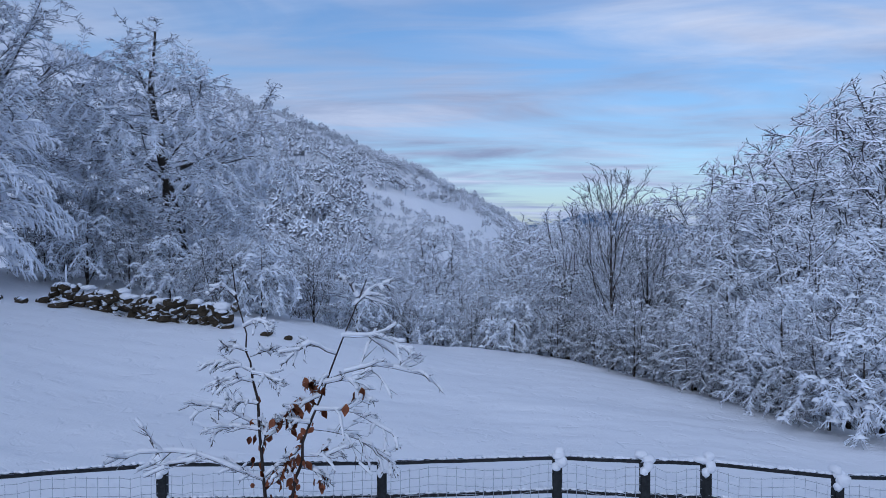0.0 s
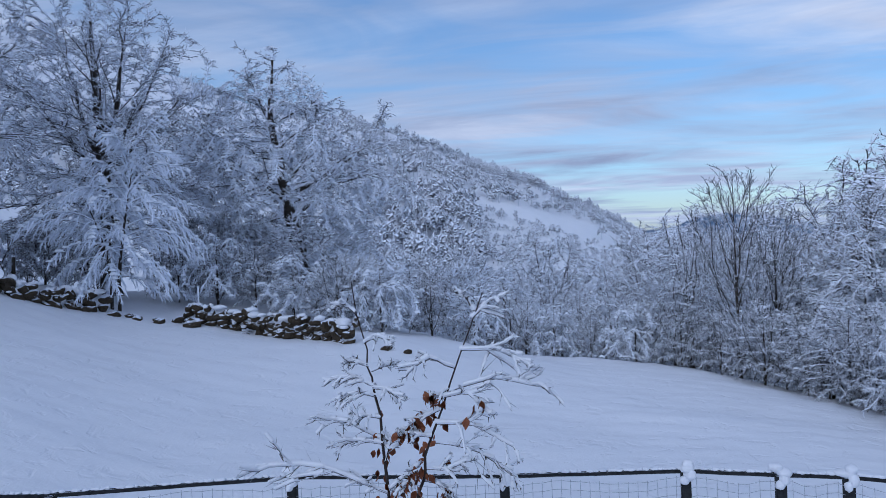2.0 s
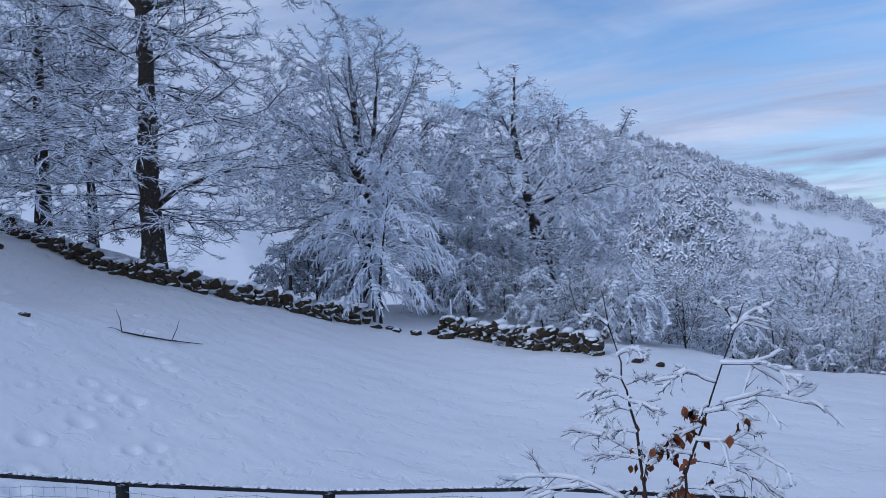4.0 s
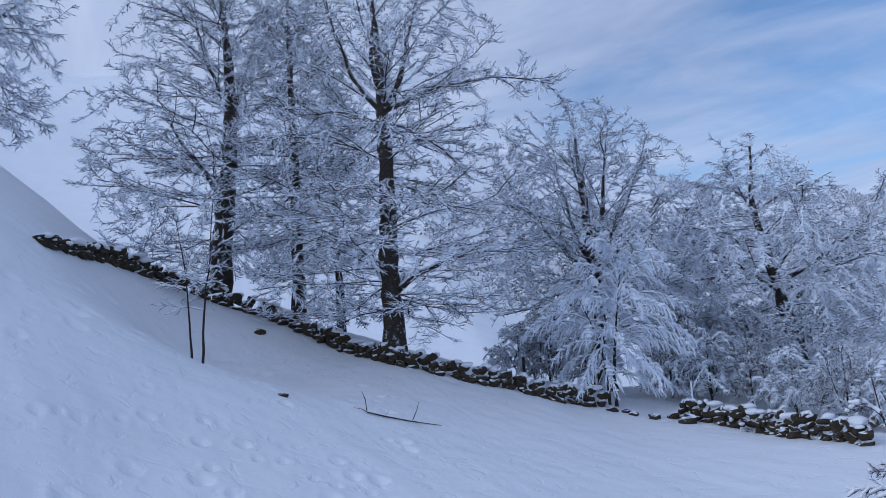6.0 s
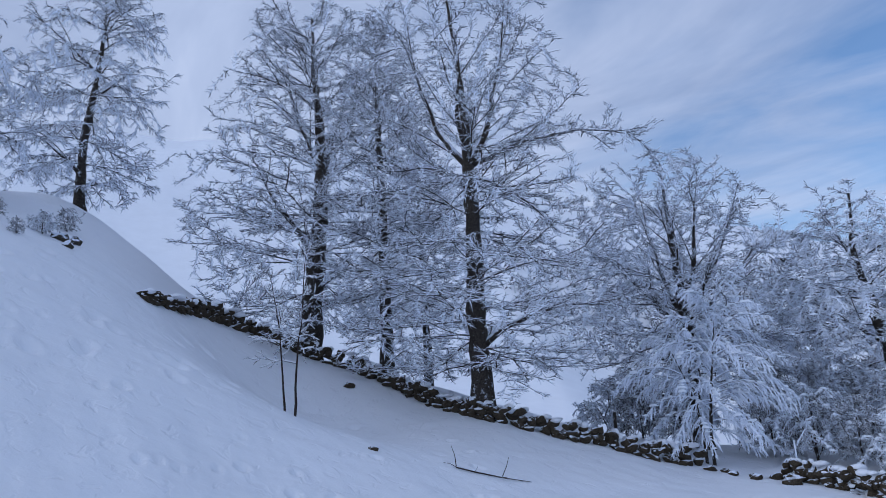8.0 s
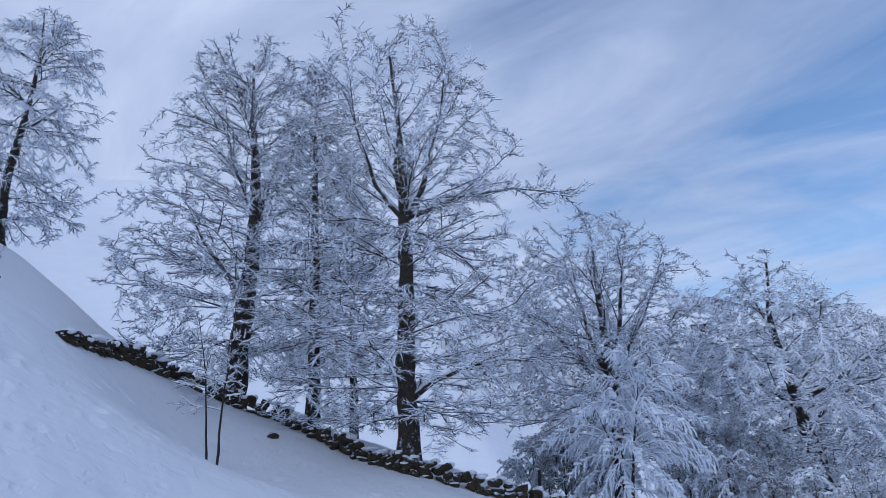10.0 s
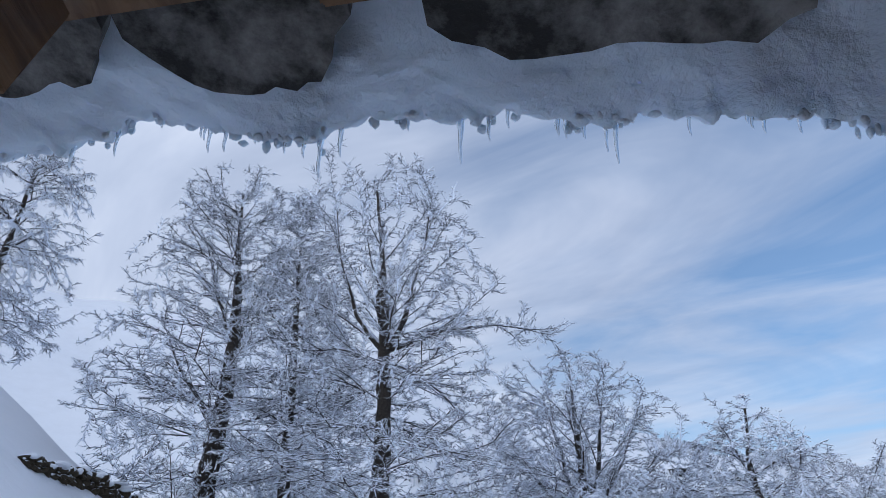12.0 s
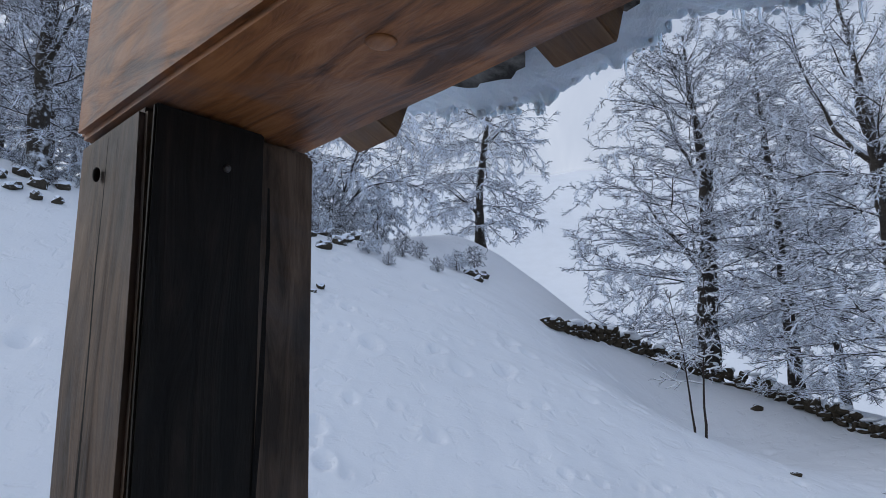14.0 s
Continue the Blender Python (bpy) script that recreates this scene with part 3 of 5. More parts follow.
beech_f = grow_tree(12, 15.2, 0.42, ((0.06, 3.2), (0.14, 5.0), (0.28, 5.6), (0.42, 5.2), (0.55, 4.4), (0.7, 4.0), (0.84, 3.4), (0.94, 2.6), (1.0, 1.5)),
                    ((0, 0, 0), (0.35, 0, 3.5), (0.75, 0, 7.5), (0.55, 0, 14.4)),
                    (((0, 0, 6.0), (1.1, 0.2, 8.6), (1.8, 0.3, 10.8)), ((0, 0, 7.5), (-0.3, -0.3, 9.6), (-1.0, -0.4, 12.0)), ((0, 0, 4.2), (-1.2, -0.6, 6.2), (-2.2, -0.8, 8.4))),
                    50, (0.1, 0.92), ((0, 92), (0.3, 78), (0.6, 66), (0.85, 52), (1, 36)), -0.1, 2200, layer=0.2)
beech_e = grow_tree(13, 15.0, 0.25, ((0.1, 1.8), (0.25, 2.6), (0.5, 2.6), (0.75, 2.3), (0.92, 1.4), (1.0, 0.4)), None, (), 44, (0.12, 0.96), ((0, 92), (0.5, 76), (1, 30)), -0.12, 900, layer=0.2, subs=4)
beech_d = grow_tree(14, 11.7, 0.34, ((0.13, 2.0), (0.2, 3.4), (0.36, 4.1), (0.55, 4.0), (0.72, 3.8), (0.86, 3.1), (0.95, 2.1), (1.0, 1.0)),
                    ((0, 0, 0), (-0.05, 0, 3.0), (-0.1, 0, 5.2), (-0.2, 0, 7.6), (-0.35, 0, 11.2)),
                    (((0, 0, 5.0), (-0.7, 0.2, 6.4), (-1.3, 0.3, 8.6), (-1.7, 0.4, 10.0)), ((0, 0, 5.4), (0.5, -0.3, 6.8), (0.8, -0.4, 8.9), (0.9, -0.4, 10.6)), ((0, 0, 5.1), (0.7, 0.4, 6.0), (1.7, 0.5, 7.6), (2.4, 0.6, 9.2)),
                     ((0, 0, 4.8), (1.0, -0.5, 5.4), (2.4, -0.6, 6.6), (3.2, -0.6, 7.2)), ((0, 0, 4.7), (-1.1, -0.6, 5.6), (-2.3, -0.8, 7.0), (-3.0, -0.8, 7.8)), ((0, 0, 5.4), (0.1, 1.0, 7.0), (0.2, 1.8, 9.4)), ((0, 0, 5.4), (-0.2, -1.1, 7.0), (-0.4, -1.9, 9.2))),
                    22, (0.16, 0.5), ((0, 98), (0.3, 80), (1, 40)), -0.15, 1900, layer=0.18, fall=-0.02)
old_b = grow_tree(15, 10.8, 0.36, ((0.12, 2.4), (0.25, 3.8), (0.45, 4.6), (0.6, 4.2), (0.72, 3.2), (0.82, 2.3), (0.92, 1.2), (1.0, 0.6)),
                  ((0, 0, 0), (-0.2, 0, 2.0), (-0.55, 0, 4.0), (-0.95, 0, 6.0), (-1.2, 0, 7.6), (-1.0, 0, 10.0)),
                  (((0, 0, 4.0), (-1.6, -0.4, 4.9), (-3.0, -0.5, 5.6), (-4.2, -0.5, 5.7)), ((0, 0, 4.6), (0.4, 0.3, 6.2), (0.8, 0.3, 7.4), (0.9, 0.3, 8.2)), ((0, 0, 4.4), (1.0, -0.4, 5.2), (2.4, -0.5, 6.2), (3.2, -0.5, 7.8)),
                   ((0, 0, 3.6), (1.2, -0.6, 4.6), (3.0, -0.8, 5.0), (4.4, -0.8, 4.2)), ((0, 0, 6.6), (-1.5, 0.2, 8.0), (-2.2, 0.2, 9.4)), ((0, 0, 1.6), (-1.2, -0.5, 1.4), (-2.4, -0.7, 0.6))),
                  20, (0.2, 0.72), ((0, 104), (0.4, 84), (1, 40)), -0.4, 3000, fall=-0.10, twig_fall=-0.2, twigs=4, thick=1.15, load=2.1, pads=0.2, hang=0.1)
tall_g = grow_tree(16, 10.0, 0.19, ((0.06, 1.8), (0.2, 2.8), (0.4, 2.8), (0.6, 2.6), (0.8, 2.4), (0.93, 1.5), (1.0, 0.7)), ((0, 0, 0), (0.1, 0, 2.6), (0.5, 0, 5.0), (0.75, 0, 7.2), (0.8, 0, 9.8)),
                   (((0, 0, 5.6), (-0.9, 0.2, 7.0), (-2.0, 0.3, 7.9)), ((0, 0, 7.0), (1.1, -0.2, 8.0), (2.3, -0.3, 7.8)), ((0, 0, 4.8), (1.2, 0.3, 5.4), (2.4, 0.4, 4.8)), ((0, 0, 1.4), (-1.4, -0.4, 2.6), (-2.4, -0.5, 2.2))),
                   26, (0.1, 0.92), ((0, 96), (0.4, 80), (1, 45)), -0.5, 1100, fall=-0.14, twig_fall=-0.4, hang=0.1, shell=0.3)


def weeping_birch(seed):
    """Two thin trunks under an umbrella of arched boughs with hanging, snow-laden strands."""
    rng = np.random.RandomState(seed)
    stems = [along(((0, 0, -0.3), (0.02, 0, 1.2), (0.2, 0.05, 2.6), (0.55, 0.05, 4.7)), 12), along(((-0.22, 0.1, -0.3), (-0.2, 0.1, 0.9), (-0.35, 0.05, 2.2), (-0.9, 0.0, 3.7)), 10)]
    wood = [tube(s, np.linspace(0.065, 0.018, len(s)), 9, seed + k) for k, s in enumerate(stems)]
    P, D, L = [], [], []
    for s, n in ((stems[0], 34), (stems[1], 18)):
        f = np.linspace(0.34, 0.99, n)
        q = f * (len(s) - 1.001)
        k = q.astype(int)
        w = (q - k)[:, None]
        P.append(s[k] * (1 - w) + s[k + 1] * w)
        a = 2.4 * np.arange(n) + rng.normal(0, 0.3, n)
        tilt = np.radians(np.interp(f, (0.3, 1), (62, 24)) + rng.normal(0, 9, n))
        D.append(np.stack([np.sin(tilt) * np.cos(a) + 0.08, np.sin(tilt) * np.sin(a), np.cos(tilt)], 1))
        L.append(np.interp(f, (0.3, 0.7, 1), (2.7, 3.0, 2.1)) * rng.uniform(0.75, 1.1, n))
    p, d, L = np.concatenate(P), unit(np.concatenate(D)), np.concatenate(L)
    r = np.full(len(p), 0.022)
    boughs = shoots(rng, p, d, L, -1.75, 0.05, 12)
    boughs[..., 2] = np.maximum(boughs[..., 2], 0.5)
    layers = [segments(boughs, r, 0.4)]
    p, d, l2, r2, f = children(rng, boughs, r, 18, 0.22, 1.0, 34, 12, 0.30, 0.35, L)
    strands = shoots(rng, p, d, np.maximum(l2, 0.3), -1.5, 0.07, 4)
    layers.append(segments(strands, np.full(len(p), 0.013), 0.7))
    p, d, l3, r3, f = children(rng, strands, np.full(len(strands), 0.011), 8, 0.05, 1.0, 34, 12, 0.5, 0.6, np.maximum(l2, 0.3))
    tips = spikes(p, unit(d + np.array([0, 0, -0.45])), np.maximum(l3, 0.12), np.full(len(p), 0.0095), 1.8, 1.0)
    sv, sf = sticks(layers, 2.0, 0.9)
    cv, cf = join([(sv, np.concatenate([sf[:, [0, 1, 2]], sf[:, [0, 2, 3]]])), tips])
    seats = boughs[:, 3:].reshape(-1, 3)
    seats = seats[rng.uniform(0, 1, len(seats)) < 0.8] + np.array([0, 0, 0.02])
    pads = snow_pads(rng, seats, rng.uniform(0.05, 0.13, len(seats)))
    return (mesh_from("trunk", *join(wood), BARK, True), mesh_from("crown", cv, cf, LADEN_TWIG, False), mesh_from("snow_load", *pads, TREE_SNOW, True))


birch_c = weeping_birch(17)
leaning_h = grow_tree(18, 6.0, 0.12, ((0.1, 1.8), (0.35, 3.0), (0.6, 3.2), (0.8, 2.6), (0.95, 1.2), (1.0, 0.5)), ((0, 0, 0), (0.2, 0, 1.4), (0.6, 0, 3.0), (1.4, 0, 5.4)),
                      (((0, 0, 1.6), (0.9, -0.2, 3.2), (2.4, -0.3, 4.2), (4.2, -0.3, 3.6)), ((0, 0, 2.4), (1.2, 0.2, 4.4), (2.8, 0.3, 5.0), (4.4, 0.4, 4.2)), ((0, 0, 1.8), (-0.8, 0, 3.2), (-2.0, 0, 3.9)), ((0, 0, 1.0), (0.9, -0.4, 1.9), (2.4, -0.6, 2.2), (3.8, -0.6, 1.6))),
                      12, (0.3, 0.95), ((0, 80), (1, 40)), -0.5, 1300, fall=-0.2, twig_fall=-0.4, hang=0.12, aim=(1.2, 0.0))
for _m, _x, _y, _label, _name, _size, _group in (
        (beech_a, -18.7, 18.95, "tall old beech with dark trunk and snowy spreading branches", "beech_tree", 1.0, ROW),
        (beech_f, -26.9, 17.9, "broad beech with low snowy boughs and leaning trunk", "beech_tree", 1.0, ROW),
        (beech_e, -23.6, 19.1, "slender straight beech with thin snowy branches", "beech_tree", 1.0, ROW),
        (beech_d, -16.35, 28.1, "round-crowned beech that forks low, branches rimmed with snow", "beech_tree", 1.0, ROW),
        (birch_c, -14.1, 24.7, "weeping young birch bowed under thick snow beside the wall", "birch_tree", 1.0, ""),
        (old_b, -10.6, 33.4, "old broken-topped tree with snow-laden drooping boughs", "old_tree", 1.0, ""),
        (tall_g, -33.6, 11.4, "tall thin tree with hanging frosted branches on the slope", "slope_tree", 1.1, ""),
        (leaning_h, -29.6, 4.2, "leaning tree with long frosted boughs arching over the crest", "slope_tree", 1.0, "")):
    plant(_m, _x, _y, _label, _name, bearing(_x, _y), _size, _group)
plant(beech_f, -23.6, -5.2, "broad beech with pale trunk rising from the crest", "beech_tree", 200, 0.75)
plant(beech_e, -26.3, 23.6, "slender straight beech with thin snowy branches", "beech_tree", 140, 0.8, ROW)


# woods of the valley: a few kinds of tree, planted many times
WOODS = [
    grow_tree(31, 9.0, 0.12, ((0.06, 2.0), (0.2, 3.0), (0.45, 3.5), (0.65, 3.3), (0.82, 2.6), (0.94, 1.6), (1.0, 0.7)), ((0, 0, 0), (0.1, 0, 2.2), (0.25, 0.15, 5.0)),
              (((0, 0, 2.2), (0.9, 0.3, 4.6), (1.7, 0.5, 7.6)), ((0, 0, 2.8), (-0.8, 0.2, 5.0), (-1.5, 0.4, 7.8)), ((0, 0, 2.4), (0.1, -0.9, 4.6), (0.3, -1.7, 7.4)), ((0, 0, 3.0), (0.2, 0.8, 5.4), (0.1, 1.5, 8.2)), ((0, 0, 3.4), (-0.1, -0.1, 6.0), (0.1, -0.2, 8.6))),
              12, (0.12, 0.5), ((0, 96), (0.4, 72), (1, 35)), -0.25, 950, 0.28, 0.36, 1.8, fall=-0.05, twig=0.4, twig_fall=-0.05, twigs=3, fork=1, thick=1.5, load=2.0, pads=0.2, subs=3, plain=True, twig_mat=VALLEY_TWIG),
    grow_tree(32, 10.0, 0.13, ((0.06, 1.8), (0.2, 2.8), (0.45, 3.2), (0.7, 3.1), (0.85, 2.3), (0.95, 1.4), (1.0, 0.6)), ((0, 0, 0), (-0.1, 0, 2.6), (-0.2, 0.2, 5.6)),
              (((0, 0, 3.0), (-0.9, -0.3, 5.8), (-1.5, -0.4, 8.6)), ((0, 0, 3.4), (0.7, 0.3, 6.0), (1.2, 0.5, 8.8)), ((0, 0, 2.4), (0.9, -0.6, 4.4), (2.1, -0.9, 6.4)), ((0, 0, 3.8), (-0.1, 0.7, 6.4), (0.0, 1.3, 9.0)), ((0, 0, 4.2), (0.2, -0.4, 7.0), (0.3, -0.5, 9.4))),
              12, (0.12, 0.5), ((0, 92), (0.4, 66), (1, 30)), -0.2, 950, 0.28, 0.36, 1.8, fall=-0.02, twig=0.4, twig_fall=0.0, twigs=3, fork=1, thick=1.5, load=2.0, pads=0.2, subs=3, plain=True, twig_mat=VALLEY_TWIG),
    grow_tree(33, 6.8, 0.12, ((0.04, 2.0), (0.2, 2.6), (0.45, 2.6), (0.7, 2.0), (0.88, 1.2), (1.0, 0.4)), ((0, 0, 0), (0.2, 0.1, 2.0), (0.5, 0.2, 6.2)),
              (((0, 0, 1.4), (0.9, 0.3, 3.2), (2.0, 0.5, 4.0), (2.8, 0.6, 3.2)), ((0, 0, 1.8), (-0.7, -0.3, 3.6), (-1.6, -0.5, 4.6), (-2.4, -0.6, 4.0)), ((0, 0, 2.0), (0.2, -0.8, 3.8), (0.4, -1.8, 4.4))),
              12, (0.15, 0.8), ((0, 92), (0.5, 72), (1, 30)), -0.6, 800, 0.25, 0.32, 1.8, fall=-0.2, twig=0.36, twig_fall=-0.4, thick=1.5, load=2.4, pads=0.35, subs=3, plain=True, hang=0.1, twig_mat=LUMPY_TWIG),
    grow_tree(34, 11.0, 0.09, ((0.2, 1.2), (0.4, 1.9), (0.62, 2.4), (0.8, 2.4), (0.92, 1.7), (1.0, 0.7)), None,
              (((0, 0, 3.4), (0.7, 0.2, 6.0), (1.5, 0.3, 9.6)), ((0, 0, 4.0), (-0.6, 0.2, 6.6), (-1.2, 0.3, 10.0)), ((0, 0, 4.6), (0.2, -0.6, 7.0), (0.5, -1.0, 10.2)), ((0, 0, 2.6), (-0.9, -0.3, 5.0), (-1.9, -0.4, 7.8))),
              14, (0.2, 0.8), ((0, 70), (0.5, 42), (1, 22)), 0.3, 620, 0.3, 0.38, 1.9, keep=1.0, fall=0.24, twig=0.45, twig_fall=0.35, twigs=2, thick=1.2, load=1.5, subs=3, plain=True, twig_mat=SHADY_TWIG),
    grow_tree(35, 8.0, 0.07, ((0.03, 0.9), (0.3, 1.5), (0.6, 1.6), (0.85, 1.2), (1.0, 0.5)), None,
              (((0, 0, 0.4), (0.5, 0.2, 2.6), (1.0, 0.3, 6.6)), ((0, 0, 0.5), (-0.5, 0.3, 2.8), (-0.9, 0.5, 6.8)), ((0, 0, 0.4), (0.1, -0.6, 3.0), (0.3, -1.0, 7.0))),
              12, (0.1, 0.9), ((0, 50), (1, 20)), 0.1, 330, 0.32, 0.42, 1.6, keep=1.0, fall=0.12, twig=0.5, twig_fall=0.0, twigs=3, thick=1.2, load=1.3, subs=2, plain=True, twig_mat=SHADY_TWIG, flare=1.0),
]
BUSHES = [
    grow_tree(41, 2.6, 0.05, ((0.05, 1.3), (0.3, 1.6), (0.6, 1.4), (0.85, 0.8), (1.0, 0.3)), None, (((0, 0, 0.2), (0.5, 0.2, 1.2), (1.1, 0.3, 1.6)), ((0, 0, 0.2), (-0.5, 0.2, 1.3), (-1.1, 0.3, 1.7)), ((0, 0, 0.3), (0.1, -0.5, 1.4), (0.2, -1.0, 1.8))),
              5, (0.3, 0.9), ((0, 70), (1, 30)), -0.5, 240, 0.17, 0.22, 1.2, fall=-0.2, twig=0.3, twig_fall=-0.5, thick=1.4, load=2.6, subs=2, pads=0.35, plain=True, flare=1.0, twig_mat=LUMPY_TWIG),
    grow_tree(42, 3.4, 0.05, ((0.05, 1.2), (0.3, 1.5), (0.6, 1.4), (0.85, 0.9), (1.0, 0.4)), None, (((0, 0, 0.2), (0.5, 0.2, 1.4), (0.9, 0.3, 2.6)), ((0, 0, 0.2), (-0.5, 0.2, 1.5), (-0.9, 0.3, 2.6)), ((0, 0, 0.3), (0.1, -0.5, 1.6), (0.2, -0.9, 2.8))),
              5, (0.2, 0.9), ((0, 60), (1, 25)), -0.2, 260, 0.2, 0.26, 1.2, fall=0.0, twig=0.34, twig_fall=-0.15, thick=1.2, load=1.8, subs=2, plain=True, flare=1.0, twig_mat=SHADY_TWIG),
]


def wood(az, r, kind, top, turn, name="valley_tree", label="bare valley tree with every twig coated in snow", kinds=WOODS, heights=(9.0, 10.0, 6.8, 11.0, 8.0), group="valley woods"):
    """Plant a tree az degrees to the left of north, r metres out, whose top stands at that height."""
    x, y = -math.sin(radians(az)) * r, math.cos(radians(az)) * r
    size = (top - at_ground(x, y)) / heights[kind]
    plant(kinds[kind], x, y, label, name, turn, size, group)


def bush(az, r, kind, tall, turn):
    x, y = -math.sin(radians(az)) * r, math.cos(radians(az)) * r
    plant(BUSHES[kind], x, y, "low tangled bush weighed down with snow", "snowy_bush", turn, tall / (2.6, 3.4)[kind], "snowy bushes", "bush")


# direction, distance, kind and height of the top above the eye
for _k, (_az, _r, _kind, _top) in enumerate((
        (-11.7, 27, 3, 2.3), (-8.7, 29, 1, 1.1), (-6.8, 34, 0, 0.8), (-14.0, 30, 3, 1.2), (-15.2, 34, 1, -0.4), (-17.9, 36, 0, 2.6),
        (-21.0, 38, 1, 4.0), (-23.4, 33, 0, 3.6), (-25.3, 42, 1, 6.3), (-27.2, 40, 0, 6.3), (-29.0, 38, 1, 6.5), (-31.0, 36, 0, 6.0), (-22.7, 19.8, 2, -1.0),
        (-17.2, 24.5, 2, -1.9), (-26.5, 22.5, 1, -0.4), (-19.5, 27, 2, -0.6), (-24.5, 26, 0, 0.6), (-28.5, 27, 2, 1.4),
        (10.2, 38, 2, -1.7), (8.3, 42, 2, -1.5), (5.6, 45, 0, -0.8), (3.3, 40, 2, -1.3), (0.9, 48, 1, 0.8), (-0.6, 45, 0, -0.5), (-2.6, 42, 2, -0.6),
        (-4.1, 50, 0, -0.3), (-5.7, 38, 3, 0.4), (7.1, 33, 2, -1.5), (4.8, 34, 2, -2.0), (-1.4, 36, 0, -1.7), (-3.7, 33, 2, -2.0), (-6.1, 32, 1, -1.2), (-7.6, 30, 0, -0.6),
        (2.1, 55, 1, -0.6), (6.6, 60, 0, -0.5), (12.0, 60, 1, 0.5), (14.0, 30, 2, 0.0), (12.2, 29, 2, -0.8), (17.0, 40, 4, 2.2), (19.5, 38, 4, 2.6), (22.0, 37, 4, 2.4), (20.8, 35, 4, 1.4), (23.2, 34, 4, 1.6), (18.2, 36, 4, 1.5), (25.2, 35, 4, 1.8),
        (24.0, 41, 4, 3.4), (26.5, 40, 4, 3.8), (33.5, 37, 4, 2.2), (35.0, 36, 4, 2.0), (31.0, 40, 4, 2.4), (85.5, 34, 2, 15.0), (88.0, 33, 0, 16.5),
        (97.5, 35, 1, 21.0), (101.0, 33, 1, 20.0), (99.5, 40, 0, 22.0), (104.0, 36, 0, 22.0),
        (-13.0, 38, 0, 0.2), (-16.5, 29, 2, -1.2), (-19.8, 31, 1, 1.8), (-22.0, 29, 0, 1.4), (-24.0, 22, 2, -0.6), (-27.5, 31, 1, 3.2), (-29.5, 23, 2, 0.4), (-9.8, 33, 0, 0.4), (0.0, 31.5, 2, -2.2), (2.6, 32.5, 2, -2.0))):
    wood(_az, _r, _kind, EYE + _top if _az < 60 else _top + 3.0, (_k * 77) % 360)
for _k, (_az, _r, _kind, _tall) in enumerate((
        (-20.3, 21.0, 1, 2.2), (-25.4, 18.6, 1, 2.6), (-27.3, 18.0, 0, 2.2), (-18.2, 22.5, 1, 2.6), (-15.8, 24.0, 1, 2.0), (-13.2, 25.0, 1, 2.4), (-10.5, 26.5, 1, 2.0), (-8.0, 27.5, 1, 2.2), (-17.0, 23.6, 1, 1.8), (-19.3, 22.2, 1, 1.8), (-21.6, 20.8, 1, 2.0), (-23.2, 20.0, 1, 2.2), (-14.5, 25.2, 1, 2.0), (-11.8, 26.4, 1, 1.8), (-9.2, 27.4, 1, 1.6),
        (-5.0, 28.5, 0, 2.0), (-2.0, 29.2, 1, 1.8), (0.5, 29.5, 0, 1.8), (3.5, 29.5, 1, 2.0), (6.0, 29.0, 0, 2.2), (9.0, 28.0, 1, 2.4), (12.5, 27.0, 0, 2.4), (15.5, 27.5, 1, 2.6),
        (18.5, 29.0, 0, 2.2), (21.0, 30.0, 1, 2.4), (23.5, 30.5, 0, 2.6), (26.0, 31.0, 1, 2.4), (31.5, 34.0, 0, 2.6), (34.0, 33.5, 1, 3.0), (36.0, 34.5, 0, 2.4),
        (79.0, 29.0, 0, 1.8), (82.5, 28.0, 1, 2.0), (86.0, 29.0, 0, 1.8), (95.0, 31.0, 1, 2.0), (99.0, 30.0, 0, 1.8), (103.0, 30.0, 1, 2.0))):
    bush(_az, _r, _kind, _tall, (_k * 53) % 360)
# scrub along the crest of the near slope
for _k, (_az, _r, _kind, _tall) in enumerate((
        (75.0, 23.4, 1, 0.5), (76.2, 24.6, 1, 0.6), (78.6, 22.6, 1, 0.45), (79.2, 25.0, 1, 0.7), (82.4, 23.2, 1, 0.5), (84.2, 23.4, 1, 0.55), (86.0, 24.2, 1, 0.6), (88.2, 24.0, 1, 0.6), (99.5, 22.6, 1, 0.5), (101.6, 22.4, 1, 0.6), (103.2, 22.8, 1, 0.6), (72.0, 28.5, 1, 0.9), (73.5, 25.0, 0, 0.7), (77.5, 24.0, 1, 0.8), (80.0, 23.0, 0, 0.7),
        (81.5, 26.0, 1, 1.1), (83.5, 24.5, 0, 0.8), (85.0, 26.5, 1, 1.3), (87.5, 25.0, 0, 1.0), (89.0, 27.0, 1, 1.4), (94.0, 28.0, 0, 1.2), (96.5, 29.0, 1, 1.5), (98.5, 28.0, 0, 1.1), (101.0, 28.5, 1, 1.5))):
    bush(_az, _r, _kind, _tall, (_k * 91) % 360)



